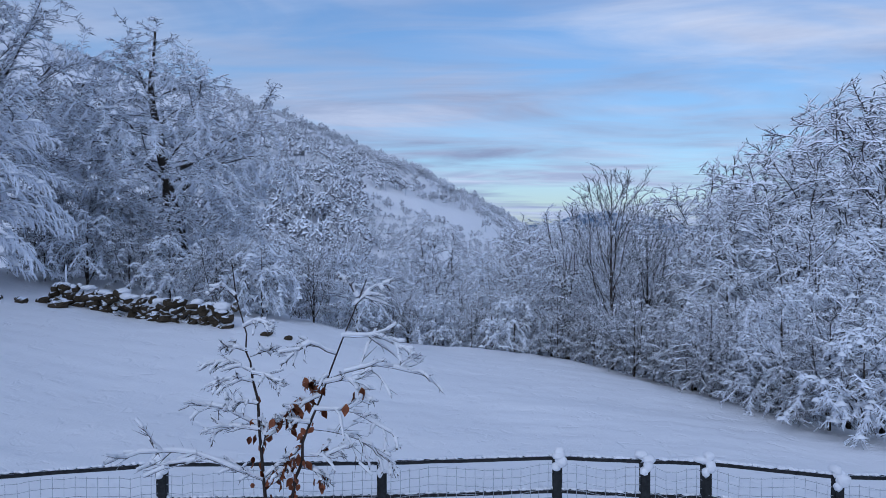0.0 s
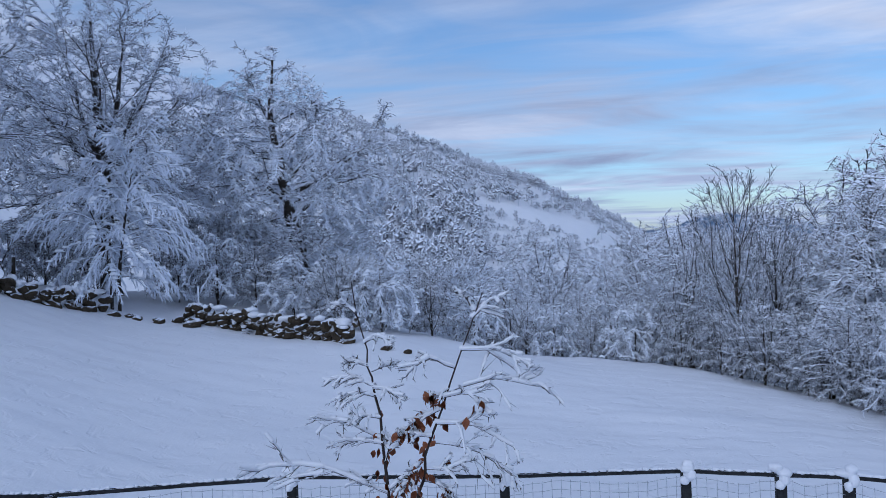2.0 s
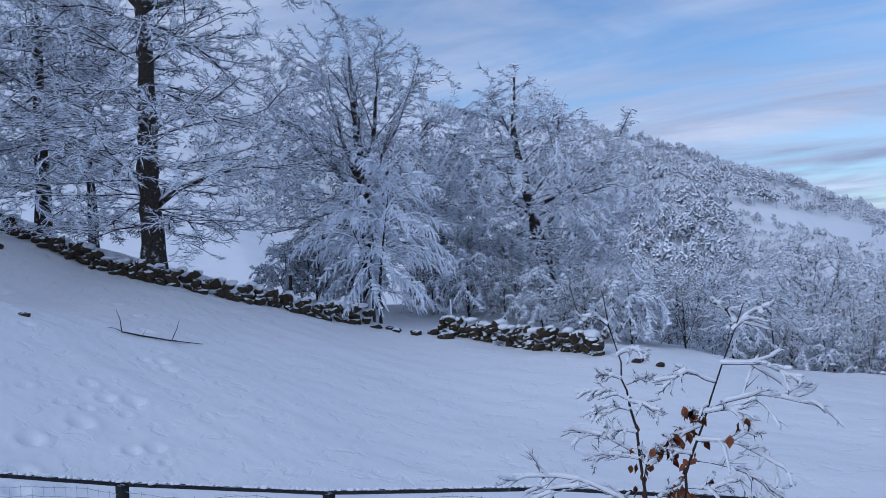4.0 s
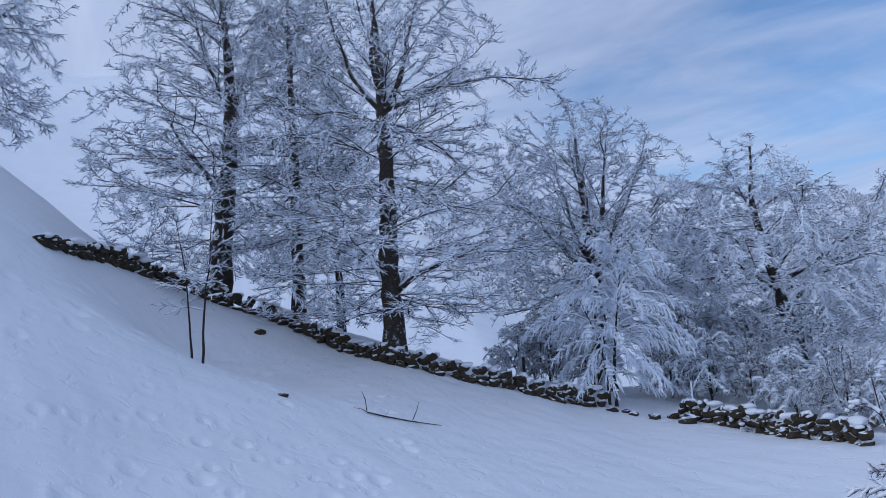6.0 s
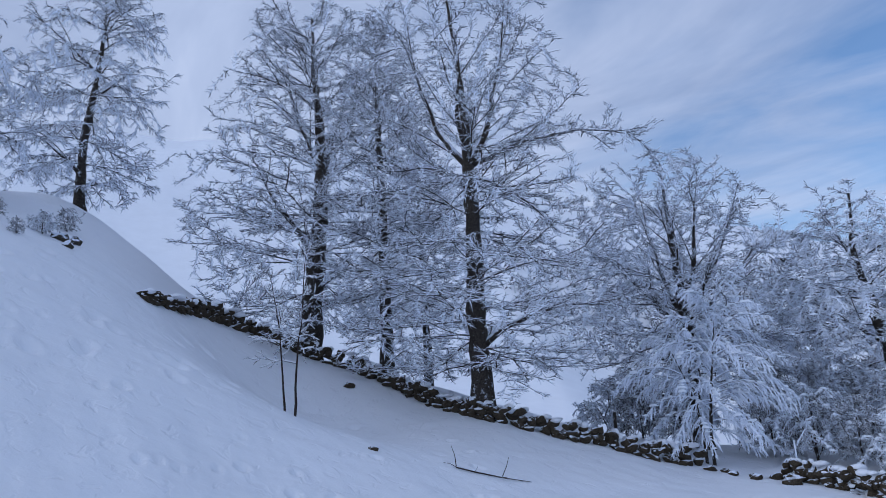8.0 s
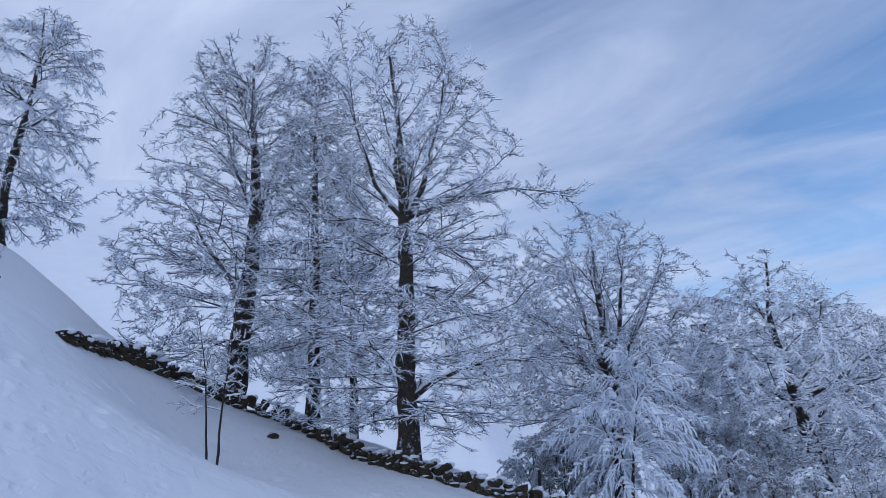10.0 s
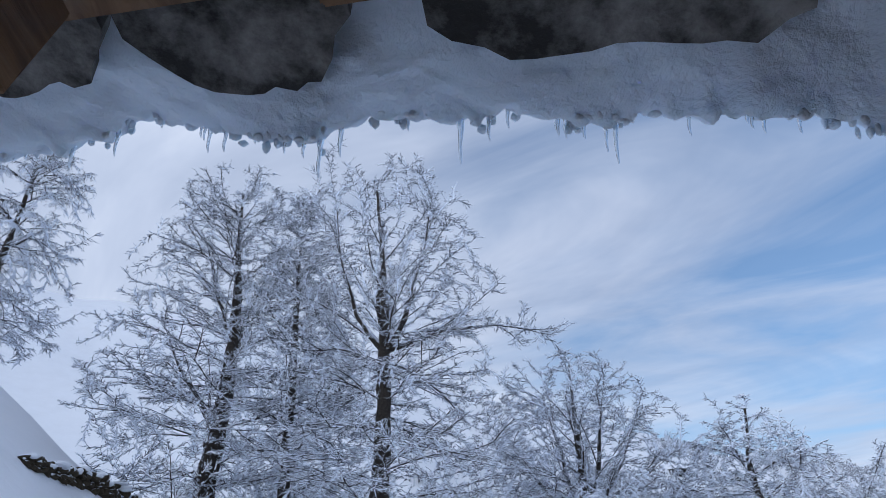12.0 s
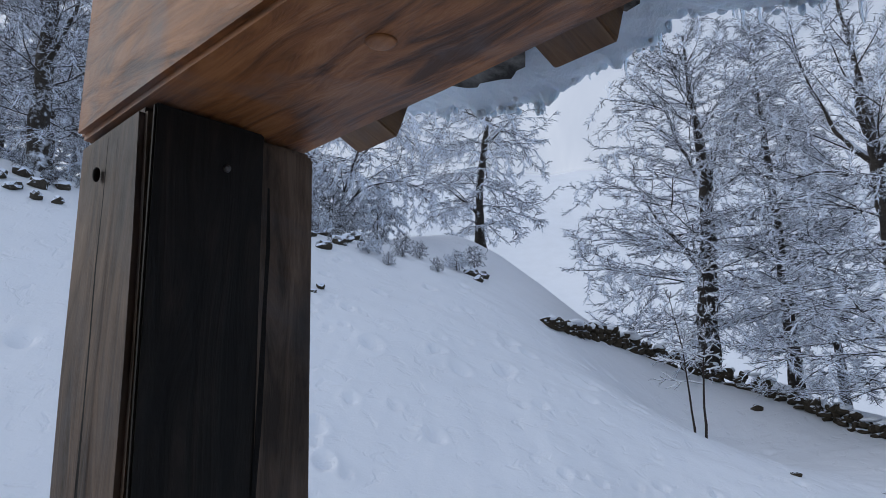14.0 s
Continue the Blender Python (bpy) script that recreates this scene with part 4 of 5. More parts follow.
def hill_woods():
    """Thousands of snow-laden trees on the far slopes, as one body of needles."""
    rng = np.random.RandomState(9)
    kinds = []
    for k in range(10):
        n = 30 if k < 6 else 110
        th, ph = rng.uniform(0, 6.28, n), np.arccos(rng.uniform(-0.35, 1, n))
        d = np.stack([np.sin(ph) * np.cos(th), np.sin(ph) * np.sin(th), np.cos(ph)], 1)
        deep = rng.uniform(0.45, 1.25, (n, 1))
        p = np.stack([0.25 * d[:, 0], 0.25 * d[:, 1], 0.3 * d[:, 2]], 1) * deep + np.array([0, 0, 0.42])
        v, f = spikes(p, unit(d * 0.35 + rng.normal(0, 0.6, (n, 3))), rng.uniform(0.10, 0.24, n), rng.uniform(0.03, 0.05, n) * (1.2 if k < 6 else 0.5), 1.0, 1.0)
        stem, sf = spikes(np.array([[0, 0, -0.05]]), np.array([[0, 0, 1.0]]), np.array([0.7]), np.array([0.03]))
        kinds.append(join([(v, f), (stem, sf)]))
    vs, fs, off = [], [], 0
    count = 0
    while count < 4700:
        az = rng.uniform(-18, 44)
        if az > 30 and rng.uniform() < (az - 30) / 13:
            continue
        r = 62 * (300 / 62) ** rng.uniform(0, 1) if rng.uniform() < 0.45 else rng.uniform(110, 330)
        if az > 27 and r < 140:
            continue
        x, y = -math.sin(radians(az)) * r, math.cos(radians(az)) * r
        rise = math.degrees(math.atan2(at_ground(x, y) - EYE, r))
        open_field = r > 100 and -4.6 < az < 5.2 and np.interp(az, (-4.6, -3.0, 0.0, 5.0), (-0.6, -1.0, 0.6, 2.3)) < rise < np.interp(az, (-4.6, -3.5, -2, 1.3, 5.2), (-0.2, 0.4, 1.2, 2.2, 2.9))
        open_top = az > 18 and r > 205 and waves(np.array([x]), np.array([y]), 21, 60.0, 2)[0] > -0.25
        clearing = waves(np.array([x]), np.array([y]), 22, 45.0, 2)[0] > 0.72
        if (open_field or open_top or clearing) and rng.uniform() > 0.012:
            continue
        v, f = kinds[rng.randint(6) if r > 120 else 6 + rng.randint(4)]
        s = rng.uniform(2.6, 5.0) * (0.85 if r > 200 else 1.1) * (0.5 if -5 < az < 5.5 and r < 188 else 1.0)
        a = rng.uniform(0, 6.28)
        c, q = math.cos(a), math.sin(a)
        w = np.stack([v[:, 0] * c - v[:, 1] * q, v[:, 0] * q + v[:, 1] * c, v[:, 2] * rng.uniform(0.9, 1.4)], 1) * s
        vs.append(w + np.array([x, y, at_ground(x, y) - 0.3]))
        fs.append(f + off)
        off += len(v)
        count += 1
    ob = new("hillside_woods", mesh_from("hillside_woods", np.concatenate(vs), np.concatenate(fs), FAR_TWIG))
    tagged(ob, "dense snow-covered woods on the far hillside", "woods", kind="stuff")


hill_woods()


# ---- dry-stone walls ----
BARE_ROCK = snowy_material("crest_rock", (0.02, 0.018, 0.015), (0.10, 0.085, 0.065), -0.1, 0.25, 0.7, 5.0)


def rough_stone(seed, mat=WALL_STONE):
    """A weathered block, about one metre wide before it is scaled."""
    bm = bmesh.new()
    bmesh.ops.create_icosphere(bm, subdivisions=2, radius=0.58)
    for v in bm.verts:
        c = v.co
        c = Vector([math.copysign(min(abs(q), 0.47), q) for q in c])
        v.co = c * (1 + 0.42 * noise.noise(c * 2.1 + Vector((seed * 7.1, 0, 0))) + 0.10 * noise.noise(c * 5.0 + Vector((seed * 3.3, 0, 0))))
    return bm_mesh("stone", bm, mat, False)


STONES = [rough_stone(k) for k in range(7)]
CREST_ROCKS = [rough_stone(20 + k, BARE_ROCK) for k in range(3)]


def lumps(places, mat, name, seed):
    """Soft snow pads joined into one mesh; places hold x, y, z, half-width and height."""
    rng = np.random.RandomState(seed)
    base = bmesh.new()
    bmesh.ops.create_icosphere(base, subdivisions=2, radius=1)
    bv = np.array([v.co[:] for v in base.verts])
    bf = np.array([[v.index for v in f.verts] for f in base.faces])
    base.free()
    pieces = []
    for x, y, z, w, h in places:
        q = bv * (1 + rng.normal(0, 0.09, (len(bv), 1)))
        q = q * np.array([w * rng.uniform(0.7, 1.4), w * rng.uniform(0.7, 1.2), h])
        a = rng.uniform(0, 6.28)
        q = np.stack([q[:, 0] * math.cos(a) - q[:, 1] * math.sin(a), q[:, 0] * math.sin(a) + q[:, 1] * math.cos(a), q[:, 2]], 1)
        pieces.append((q + np.array([x, y, z]), bf))
    v, f = join(pieces)
    return mesh_from(name, v, f, mat, True)


def stone_wall(name, corners, courses, width, label, seed, tall, low_end=1.0):
    wall = thing(name, pose(0, 0, 0), label, "stone wall")
    rng = random.Random(seed)
    pts = np.array(corners, float)
    seg = np.hypot(*np.diff(pts, axis=0).T)
    cum = np.concatenate([[0], np.cumsum(seg)])
    snow = []
    for c in range(courses):
        s = rng.uniform(0, width)
        while s < cum[-1]:
            w = width * rng.uniform(0.5, 1.5)
            x, y = np.interp(s, cum, pts[:, 0]), np.interp(s, cum, pts[:, 1])
            x2, y2 = np.interp(s + 0.1, cum, pts[:, 0]), np.interp(s + 0.1, cum, pts[:, 1])
            turn = math.degrees(math.atan2(y2 - y, x2 - x)) if s + 0.1 < cum[-1] else 0
            h = tall / courses * min(1.0, low_end + 0.14 * s)
            g = at_ground(x, y) + h * (c + 0.35) + rng.uniform(-0.08, 0.08)
            if not (c == courses - 1 and rng.random() < 0.22):
                ob = part("stone", STONES[rng.randrange(7)], wall)
                ob.matrix_basis = pose(x + rng.uniform(-0.08, 0.08), y + rng.uniform(-0.08, 0.08), g, rng.uniform(-40, 40), rng.uniform(-35, 35), turn + rng.uniform(-40, 40)) @ Matrix.Diagonal((w * 1.1, 0.36 * rng.uniform(0.7, 1.2), h * rng.uniform(1.0, 1.7), 1))
            if c == courses - 1 and rng.random() < 0.92:
                snow.append((x + rng.uniform(-0.1, 0.1), y + rng.uniform(-0.05, 0.25), g + h * rng.uniform(0.3, 0.6), w * rng.uniform(0.4, 0.75), rng.uniform(0.05, 0.12)))
            elif rng.random() < 0.14:
                snow.append((x + rng.uniform(0.0, 0.14), y - rng.uniform(0.12, 0.22), g + h * 0.35, w * rng.uniform(0.2, 0.4), rng.uniform(0.03, 0.06)))
            s += w
    cap = part("snow_cap", lumps(snow, SNOW, "snow_cap", seed), wall, "fresh snow lying along the top stones")
    return wall


stone_wall("dry_stone_wall", ((-22.7, 9.5), (-23.25, 10.1), (-24.8, 12.0), (-25.9, 14.0), (-26.1, 15.6), (-25.5, 16.9), (-24.2, 17.55), (-22.4, 17.95), (-19.9, 18.4), (-18.5, 18.55), (-17.0, 20.0), (-15.2, 22.3), (-14.2, 23.9)), 3, 0.30, "long mossy dry-stone wall running up the snowy slope", 3, 0.52, 0.45)
stone_wall("dry_stone_wall", ((-11.7, 24.5), (-10.0, 24.1), (-8.0, 23.2), (-6.6, 22.6), (-5.7, 22.2)), 4, 0.30, "short tumbled stretch of dark dry-stone wall under snow", 4, 0.60)


def loose_stones():
    rng = random.Random(8)
    for x, y, s in ((-13.7, 23.7, 0.3), (-13.3, 23.9, 0.24), (-12.9, 23.6, 0.26), (-12.5, 24.0, 0.22), (-12.2, 23.6, 0.3), (-11.9, 24.2, 0.34), (-11.2, 23.7, 0.5), (-4.7, 21.7, 0.25), (-4.1, 21.6, 0.2), (-14.4, 23.3, 0.3), (-22.6, 16.6, 0.3)):
        ob = new("fallen_stone", STONES[rng.randrange(7)])
        ob.matrix_world = pose(x, y, at_ground(x, y) + s * 0.12, rng.uniform(-20, 20), rng.uniform(-20, 20), rng.uniform(0, 360)) @ Matrix.Diagonal((s * 1.2, s, s * 0.8, 1))
        tagged(ob, "dark fallen stone half sunk in snow", "stone", "stones fallen from the wall")
    for x, y, s in ((-22.1, 2.6, 0.5), (-22.9, 3.2, 0.55), (-22.5, 2.1, 0.4), (-23.6, 3.5, 0.6), (-24.3, 3.1, 0.7), (-24.9, 4.1, 0.6), (-23.2, 2.3, 0.5), (-19.3, 2.1, 0.28), (-19.0, 1.9, 0.2), (-23.6, 7.7, 0.4), (-24.1, 7.6, 0.5), (-24.6, 8.2, 0.5),
                    (-21.2, -5.2, 0.5), (-20.9, -4.6, 0.4), (-20.9, -4.1, 0.35), (-22.1, -5.2, 0.55), (-22.0, -4.2, 0.5), (-21.6, -4.7, 0.6), (-22.4, -4.6, 0.5), (-21.5, -5.6, 0.5)):
        ob = new("crest_rock", CREST_ROCKS[rng.randrange(3)])
        ob.matrix_world = pose(x, y, at_ground(x, y) + s * 0.1, rng.uniform(-25, 25), rng.uniform(-25, 25), rng.uniform(0, 360)) @ Matrix.Diagonal((s * 0.95, s * 0.75, s * 0.5, 1))
        tagged(ob, "dark rough rock patched with snow on the crest", "rock", "rocks on the crest")
    ob = new("field_rock", STONES[2])
    ob.matrix_world = pose(-15.2, 11.7, at_ground(-15.2, 11.7) + 0.01, 5, 8, 40) @ Matrix.Diagonal((0.26, 0.15, 0.14, 1))
    tagged(ob, "small dark rock showing through the meadow snow", "stone")
    pole = new("wall_stake", mesh_from("wall_stake", *tube(np.array([[0, 0, -0.2], [0.01, 0, 0.5], [0.0, 0.02, 1.15]]), np.array([0.035, 0.03, 0.028]), 7, 2), TWIG, True))
    pole.matrix_world = pose(-11.5, 24.9, at_ground(-11.5, 24.9))
    tagged(pole, "thin snow-crusted stake behind the wall", "stake")
    pole = new("wall_stake", mesh_from("wall_stake", *tube(np.array([[0, 0, -0.2], [0.01, 0, 0.4], [0.0, 0.02, 0.95]]), np.array([0.06, 0.055, 0.05]), 7, 4), BARK, True))
    pole.matrix_world = pose(-17.0, 23.6, at_ground(-17.0, 23.6))
    tagged(pole, "short dark post stub behind the wall", "stake")


loose_stones()


def sapling_meshes(stems, seed, limb, count, counts=(6, 4), snow=0.03, start=0.25, bend=-0.45, boughs=None):
    """Thin stems, twigs, the snow lying on them and places for leaves. stems: polylines in metres with a base radius."""
    rng = np.random.RandomState(seed)
    wood, sticks_, pads, spots, P, D, L, Rr = [], [], [], [], [], [], [], []
    for line, r in stems:
        line = np.array(line, float)
        k = np.linspace(0, 1, 12)
        base = np.linspace(0, 1, len(line))
        fine = np.stack([np.interp(k, base, line[:, c]) for c in range(3)], 1)
        fine[1:-1, :2] += rng.normal(0, 0.012, (10, 2))
        wood.append(tube(fine, r * (1 - 0.8 * k), 7, seed))
        f = np.sort(rng.uniform(start, 0.98, count))
        q = f * 10.99
        i = q.astype(int)
        w = (q - i)[:, None]
        P.append(fine[i] * (1 - w) + fine[i + 1] * w)
        az = np.arange(count) * 2.4 + rng.normal(0, 0.5, count) + rng.uniform(0, 6)
        up = rng.uniform(0.15, 0.6, count)
        D.append(unit(np.stack([np.cos(az), np.sin(az), up], 1)))
        L.append(limb * (1.15 - 0.8 * f) * rng.uniform(0.6, 1.2, count))
        Rr.append(np.full(count, 0.009))
    p, d, ln, r = [np.concatenate(c) for c in (P, D, L, Rr)]
    lines = shoots(rng, p, d, ln, bend, 0.2, 6)
    if boughs is not None:
        lines = np.array(boughs) + np.cumsum(rng.normal(0, 0.006, (len(boughs), 7, 3)), axis=1)
        ln, r = np.linalg.norm(np.diff(lines, axis=1), axis=2).sum(1), np.full(len(lines), 0.0075)
    sticks_.append(segments(lines, r, 0.5))
    pads.append(lines)
    p, d, l2, r2, f = children(rng, lines, r, counts[0], 0.25, 1.0, 42, 12, 0.5, 0.35, ln)
    lines2 = shoots(rng, p, d, l2, bend * 0.6, 0.24, 3)
    sticks_.append(segments(lines2, np.maximum(r2, 0.005), 0.6))
    pads.append(lines2)
    p, d, l3, r3, f = children(rng, lines2, np.maximum(r2, 0.005), counts[1], 0.2, 1.0, 40, 12, 0.5, 0.35, l2)
    tw = spikes(p, d, np.maximum(l3, 0.05), np.full(len(p), 0.005), 1.0, 1.0)
    sv, sf = sticks(sticks_, 1.0, 1.0)
    twv, twf = join([(sv, np.concatenate([sf[:, [0, 1, 2]], sf[:, [0, 2, 3]]])), tw])
    white = []
    for lines_, thick in ((pads[0], snow), (pads[1], snow * 0.8)):
        a, b, ra, rb = segments(lines_ + np.array([0, 0, thick * 0.8]), np.full(len(lines_), thick), 0.8)
        keep = rng.uniform(0, 1, len(a)) < 0.8
        size = thick * rng.uniform(0.35, 1.35, len(a))
        white.append((a[keep], b[keep], size[keep], (size * rng.uniform(0.6, 1.0, len(a)))[keep]))
    wv, wf = sticks(white, 0.9, 0.7)
    return mesh_from("stem", *join(wood), SAPLING_TWIG, True), mesh_from("twigs", twv, twf, SAPLING_TWIG), mesh_from("snow_load", wv, wf, SNOW, True), lines2


SAPLING_TWIG = snowy_material("sapling_twig", (0.02, 0.015, 0.014), (0.06, 0.045, 0.04), 0.35, 0.8, 0.4, 12.0)


def leaf_mesh():
    bm = bmesh.new()
    v = [bm.verts.new(c) for c in ((0, 0, 0), (0.028, -0.03, 0.006), (0.034, -0.065, -0.006), (0.0, -0.115, 0.012), (-0.032, -0.062, -0.004), (-0.026, -0.028, 0.008), (0, -0.055, -0.012))]
    for a, b in ((0, 1), (1, 2), (2, 3), (3, 4), (4, 5), (5, 0)):
        bm.faces.new((v[a], v[b], v[6]))
    bmesh.ops.solidify(bm, geom=bm.faces[:], thickness=0.002)
    return bm_mesh("leaf", bm, LEAF, True)


def make_saplings():
    # young beech that keeps its brown leaves, between the house and the fence
    g = at_ground(-1.7, 7.5)
    tall = EYE - g
    foot = tall - 2.5
    s1 = [(0, 0, -0.1), (0.0, 0, foot), (-0.03, 0.02, foot + 0.82), (-0.105, 0.03, foot + 1.24), (-0.165, 0.04, foot + 1.48), (-0.30, 0.08, foot + 2.2)]
    s2 = [(0.16, 0.06, -0.1), (0.25, 0.06, foot + 0.07), (0.345, 0.08, foot + 0.4), (0.465, 0.1, foot + 0.85), (0.705, 0.15, foot + 1.45), (0.945, 0.2, foot + 2.05)]
    # each bough: height on its stem, sideways reach, rise at the middle and at the tip
    left = ((0.195, -1.2, 0.25, 0.30), (0.675, -0.81, 0.13, 0.12), (0.645, -0.56, 0.02, -0.07), (1.185, -0.52, 0.07, 0.02), (1.095, -0.42, 0.04, 0.0), (1.395, -0.22, 0.04, 0.06), (1.335, 0.24, 0.06, 0.09), (1.185, 0.29, 0.0, -0.08),
            (0.9, -0.24, 0.04, -0.05), (0.465, 0.18, 0.2, 0.31), (1.6, 0.3, 0.06, 0.03), (1.84, -0.27, 0.12, 0.09), (0.2, 0.3, 0.12, 0.24), (0.2, -0.36, 0.08, 0.18))
    right = ((1.335, -0.4, 0.12, -0.02), (1.515, 0.69, 0.02, -0.13), (1.125, 0.92, 0.12, 0.03), (1.065, 0.44, 0.05, -0.15), (0.825, 0.75, 0.02, -0.18), (0.645, 0.77, -0.08, -0.42), (0.945, -0.3, -0.06, -0.06), (0.705, -0.3, 0.03, 0.06),
             (0.405, 0.4, 0.0, 0.12), (1.785, 0.33, 0.15, 0.21), (1.87, -0.18, 0.15, 0.21), (1.15, -0.18, -0.06, -0.07), (0.345, -0.27, -0.06, -0.15), (0.29, 0.27, -0.06, -0.2))
    rng = np.random.RandomState(31)
    boughs = []
    for stem, rows in ((s1, left), (s2, right)):
        q = np.array(stem)
        for z0, side, mid, end in rows:
            a = np.array([np.interp(foot + z0, q[:, 2], q[:, 0]), np.interp(foot + z0, q[:, 2], q[:, 1]), foot + z0])
            away = rng.uniform(-0.5, 0.5) * abs(side)
            boughs.append(along((a, a + np.array([side * 0.5, away * 0.5, mid * 1.15]), a + np.array([side, away, end])), 6))
    st, tw, sn, lines = sapling_meshes(((s1, 0.020), (s2, 0.021)), 5, 0.85, 28, (10, 5), 0.027, 0.24, -0.3, boughs)
    ob = thing("beech_sapling", pose(-1.67, 7.55, g), "young beech with brown leaves and snow on its twigs", "sapling")
    part("stem", st, ob)
    part("twig_spray", tw, ob)
    tagged(part("snow_load", sn, ob, "soft snow lying along the twigs"), kind="stuff")
    rng = np.random.RandomState(12)
    me = leaf_mesh()
    made = 0
    for k in rng.permutation(len(lines)):
        p = lines[k, 1 + rng.randint(2)]
        if p[2] > foot + 1.15 or rng.uniform() < abs(p[0] - (0.28 if p[2] < foot + 0.8 else 0.5)) / 0.42 - 0.1 or made >= 120:
            continue
        for _ in range(rng.randint(1, 3)):
            lf = part("leaf", me, ob)
            lf.matrix_basis = Matrix.Translation(Vector(p) + Vector(rng.uniform(-0.04, 0.04, 3))) @ Euler((rng.uniform(0.9, 1.9), rng.uniform(-0.6, 0.6), rng.uniform(0, 6.28))).to_matrix().to_4x4() @ Matrix.Scale(rng.uniform(0.7, 1.15), 4)
            made += 1
    for k in range(46):
        stem = np.array(s2 if k % 4 else s1)
        z = foot + rng.uniform(0.02, 1.0) ** 1.3
        p = np.array([np.interp(z, stem[:, 2], stem[:, 0]), np.interp(z, stem[:, 2], stem[:, 1]), z]) + rng.normal(0, 0.07, 3)
        lf = part("leaf", me, ob)
        lf.matrix_basis = Matrix.Translation(Vector(p)) @ Euler((rng.uniform(0.9, 1.9), rng.uniform(-0.6, 0.6), rng.uniform(0, 6.28))).to_matrix().to_4x4() @ Matrix.Scale(rng.uniform(0.6, 1.05), 4)
    # two whips on the slope
    g = at_ground(-16.75, 10.65)
    w1 = [(0, 0, -0.1), (-0.02, -0.03, 1.2), (-0.10, -0.12, 2.5), (-0.25, -0.2, 3.4)]
    w2 = [(0.15, 0.17, -0.1), (0.2, 0.22, 1.3), (0.30, 0.35, 2.6), (0.4, 0.45, 4.0)]
    st, tw, sn, lines = sapling_meshes(((w1, 0.028), (w2, 0.031)), 6, 1.05, 20, (7, 5), 0.024, 0.3, 0.0)
    ob = thing("twin_sapling", pose(-16.88, 10.45, g), "two thin leafless saplings with snowy twigs on the slope", "sapling")
    part("stem", st, ob)
    part("twig_spray", tw, ob)
    tagged(part("snow_load", sn, ob, "thin snow along the twigs"), kind="stuff")
    # a branch lying on the meadow
    x, y = -13.85, 13.9
    ln = np.array([[-0.52, -0.42, 0.05], [-0.25, -0.1, 0.05], [0.1, 0.45, 0.05], [0.35, 1.2, 0.03]])
    ln[:, 2] += [at_ground(x + a, y + b) - at_ground(x, y) for a, b in ln[:, :2]]
    pieces = [tube(ln, np.array([0.022, 0.022, 0.018, 0.010]), 7, 9)]
    for k, d, l in ((2, (0.2, 0.25, 0.75), 0.6), (2, (0.6, -0.2, -0.03), 0.5), (0, (-0.3, 0.05, 0.9), 0.55), (0, (-0.5, -0.35, 0.25), 0.5), (1, (-0.2, 0.5, 0.3), 0.4)):
        a = ln[k]
        e = a + np.array(d) * l
        pieces.append(tube(np.stack([a, (a + e) / 2 + 0.02, e]), np.array([0.012, 0.009, 0.005]), 6, k))
    br = new("fallen_branch", mesh_from("fallen_branch", *join(pieces), SAPLING_TWIG, True))
    br.matrix_world = pose(x, y, at_ground(x, y))
    tagged(br, "dark fallen branch lying on the snow", "branch")


make_saplings()


# ---- the house: porch post, beam, rafters, slabs, roof snow ----
def frame_at(u=0.0, n=0.0, z=0.0):
    """Local x runs along the beam to the corner post, local y outwards, local z up from the eye."""
    a, b = radians(118.5), radians(28.5)
    x, y = -math.sin(a) * u - math.sin(b) * n, math.cos(a) * u + math.cos(b) * n
    return Matrix(((math.sin(a), -math.sin(b), 0, x), (-math.cos(a), math.cos(b), 0, y), (0, 0, 1, EYE + z), (0, 0, 0, 1)))


def timber(name, lo, hi, mat, bevel=0.008, cuts=6, wobble=0.004, seed=1):
    """A squared timber with softened, slightly uneven edges."""
    bm = bmesh.new()
    bmesh.ops.create_cube(bm, size=1)
    c = [(a + b) / 2 for a, b in zip(lo, hi)]
    s = [b - a for a, b in zip(lo, hi)]
    for v in bm.verts:
        v.co = Vector((c[0] + v.co.x * s[0], c[1] + v.co.y * s[1], c[2] + v.co.z * s[2]))
    bmesh.ops.bevel(bm, geom=bm.edges[:], offset=bevel, segments=2, affect="EDGES")
    long_edges = [e for e in bm.edges if (e.verts[0].co - e.verts[1].co).length > max(s) * 0.8]
    bmesh.ops.subdivide_edges(bm, edges=long_edges, cuts=cuts, use_grid_fill=True)
    for v in bm.verts:
        v.co += Vector(noise.noise_vector(v.co * 3.0 + Vector((seed, 0, 0)))) * wobble
    return bm_mesh(name, bm, mat, False)


def box(lo, hi, name, mat):
    return timber(name, lo, hi, mat, 0.01, 1, 0.0)


# along the beam u grows towards the corner post; here local x = -u
POST_U, POST_N0, POST_N1, BEAM_Z = 1.07, -0.31, -0.11, 0.272
PITCH = 0.42  # fall of the roof per metre outwards


def split_post():
    """The corner post, with a long drying crack down its side."""
    return timber("post", (-POST_U - 0.145, POST_N0, -1.55), (-POST_U, POST_N1, BEAM_Z - 0.002), UPRIGHT_WOOD, 0.006, 14, 0.005, 3)


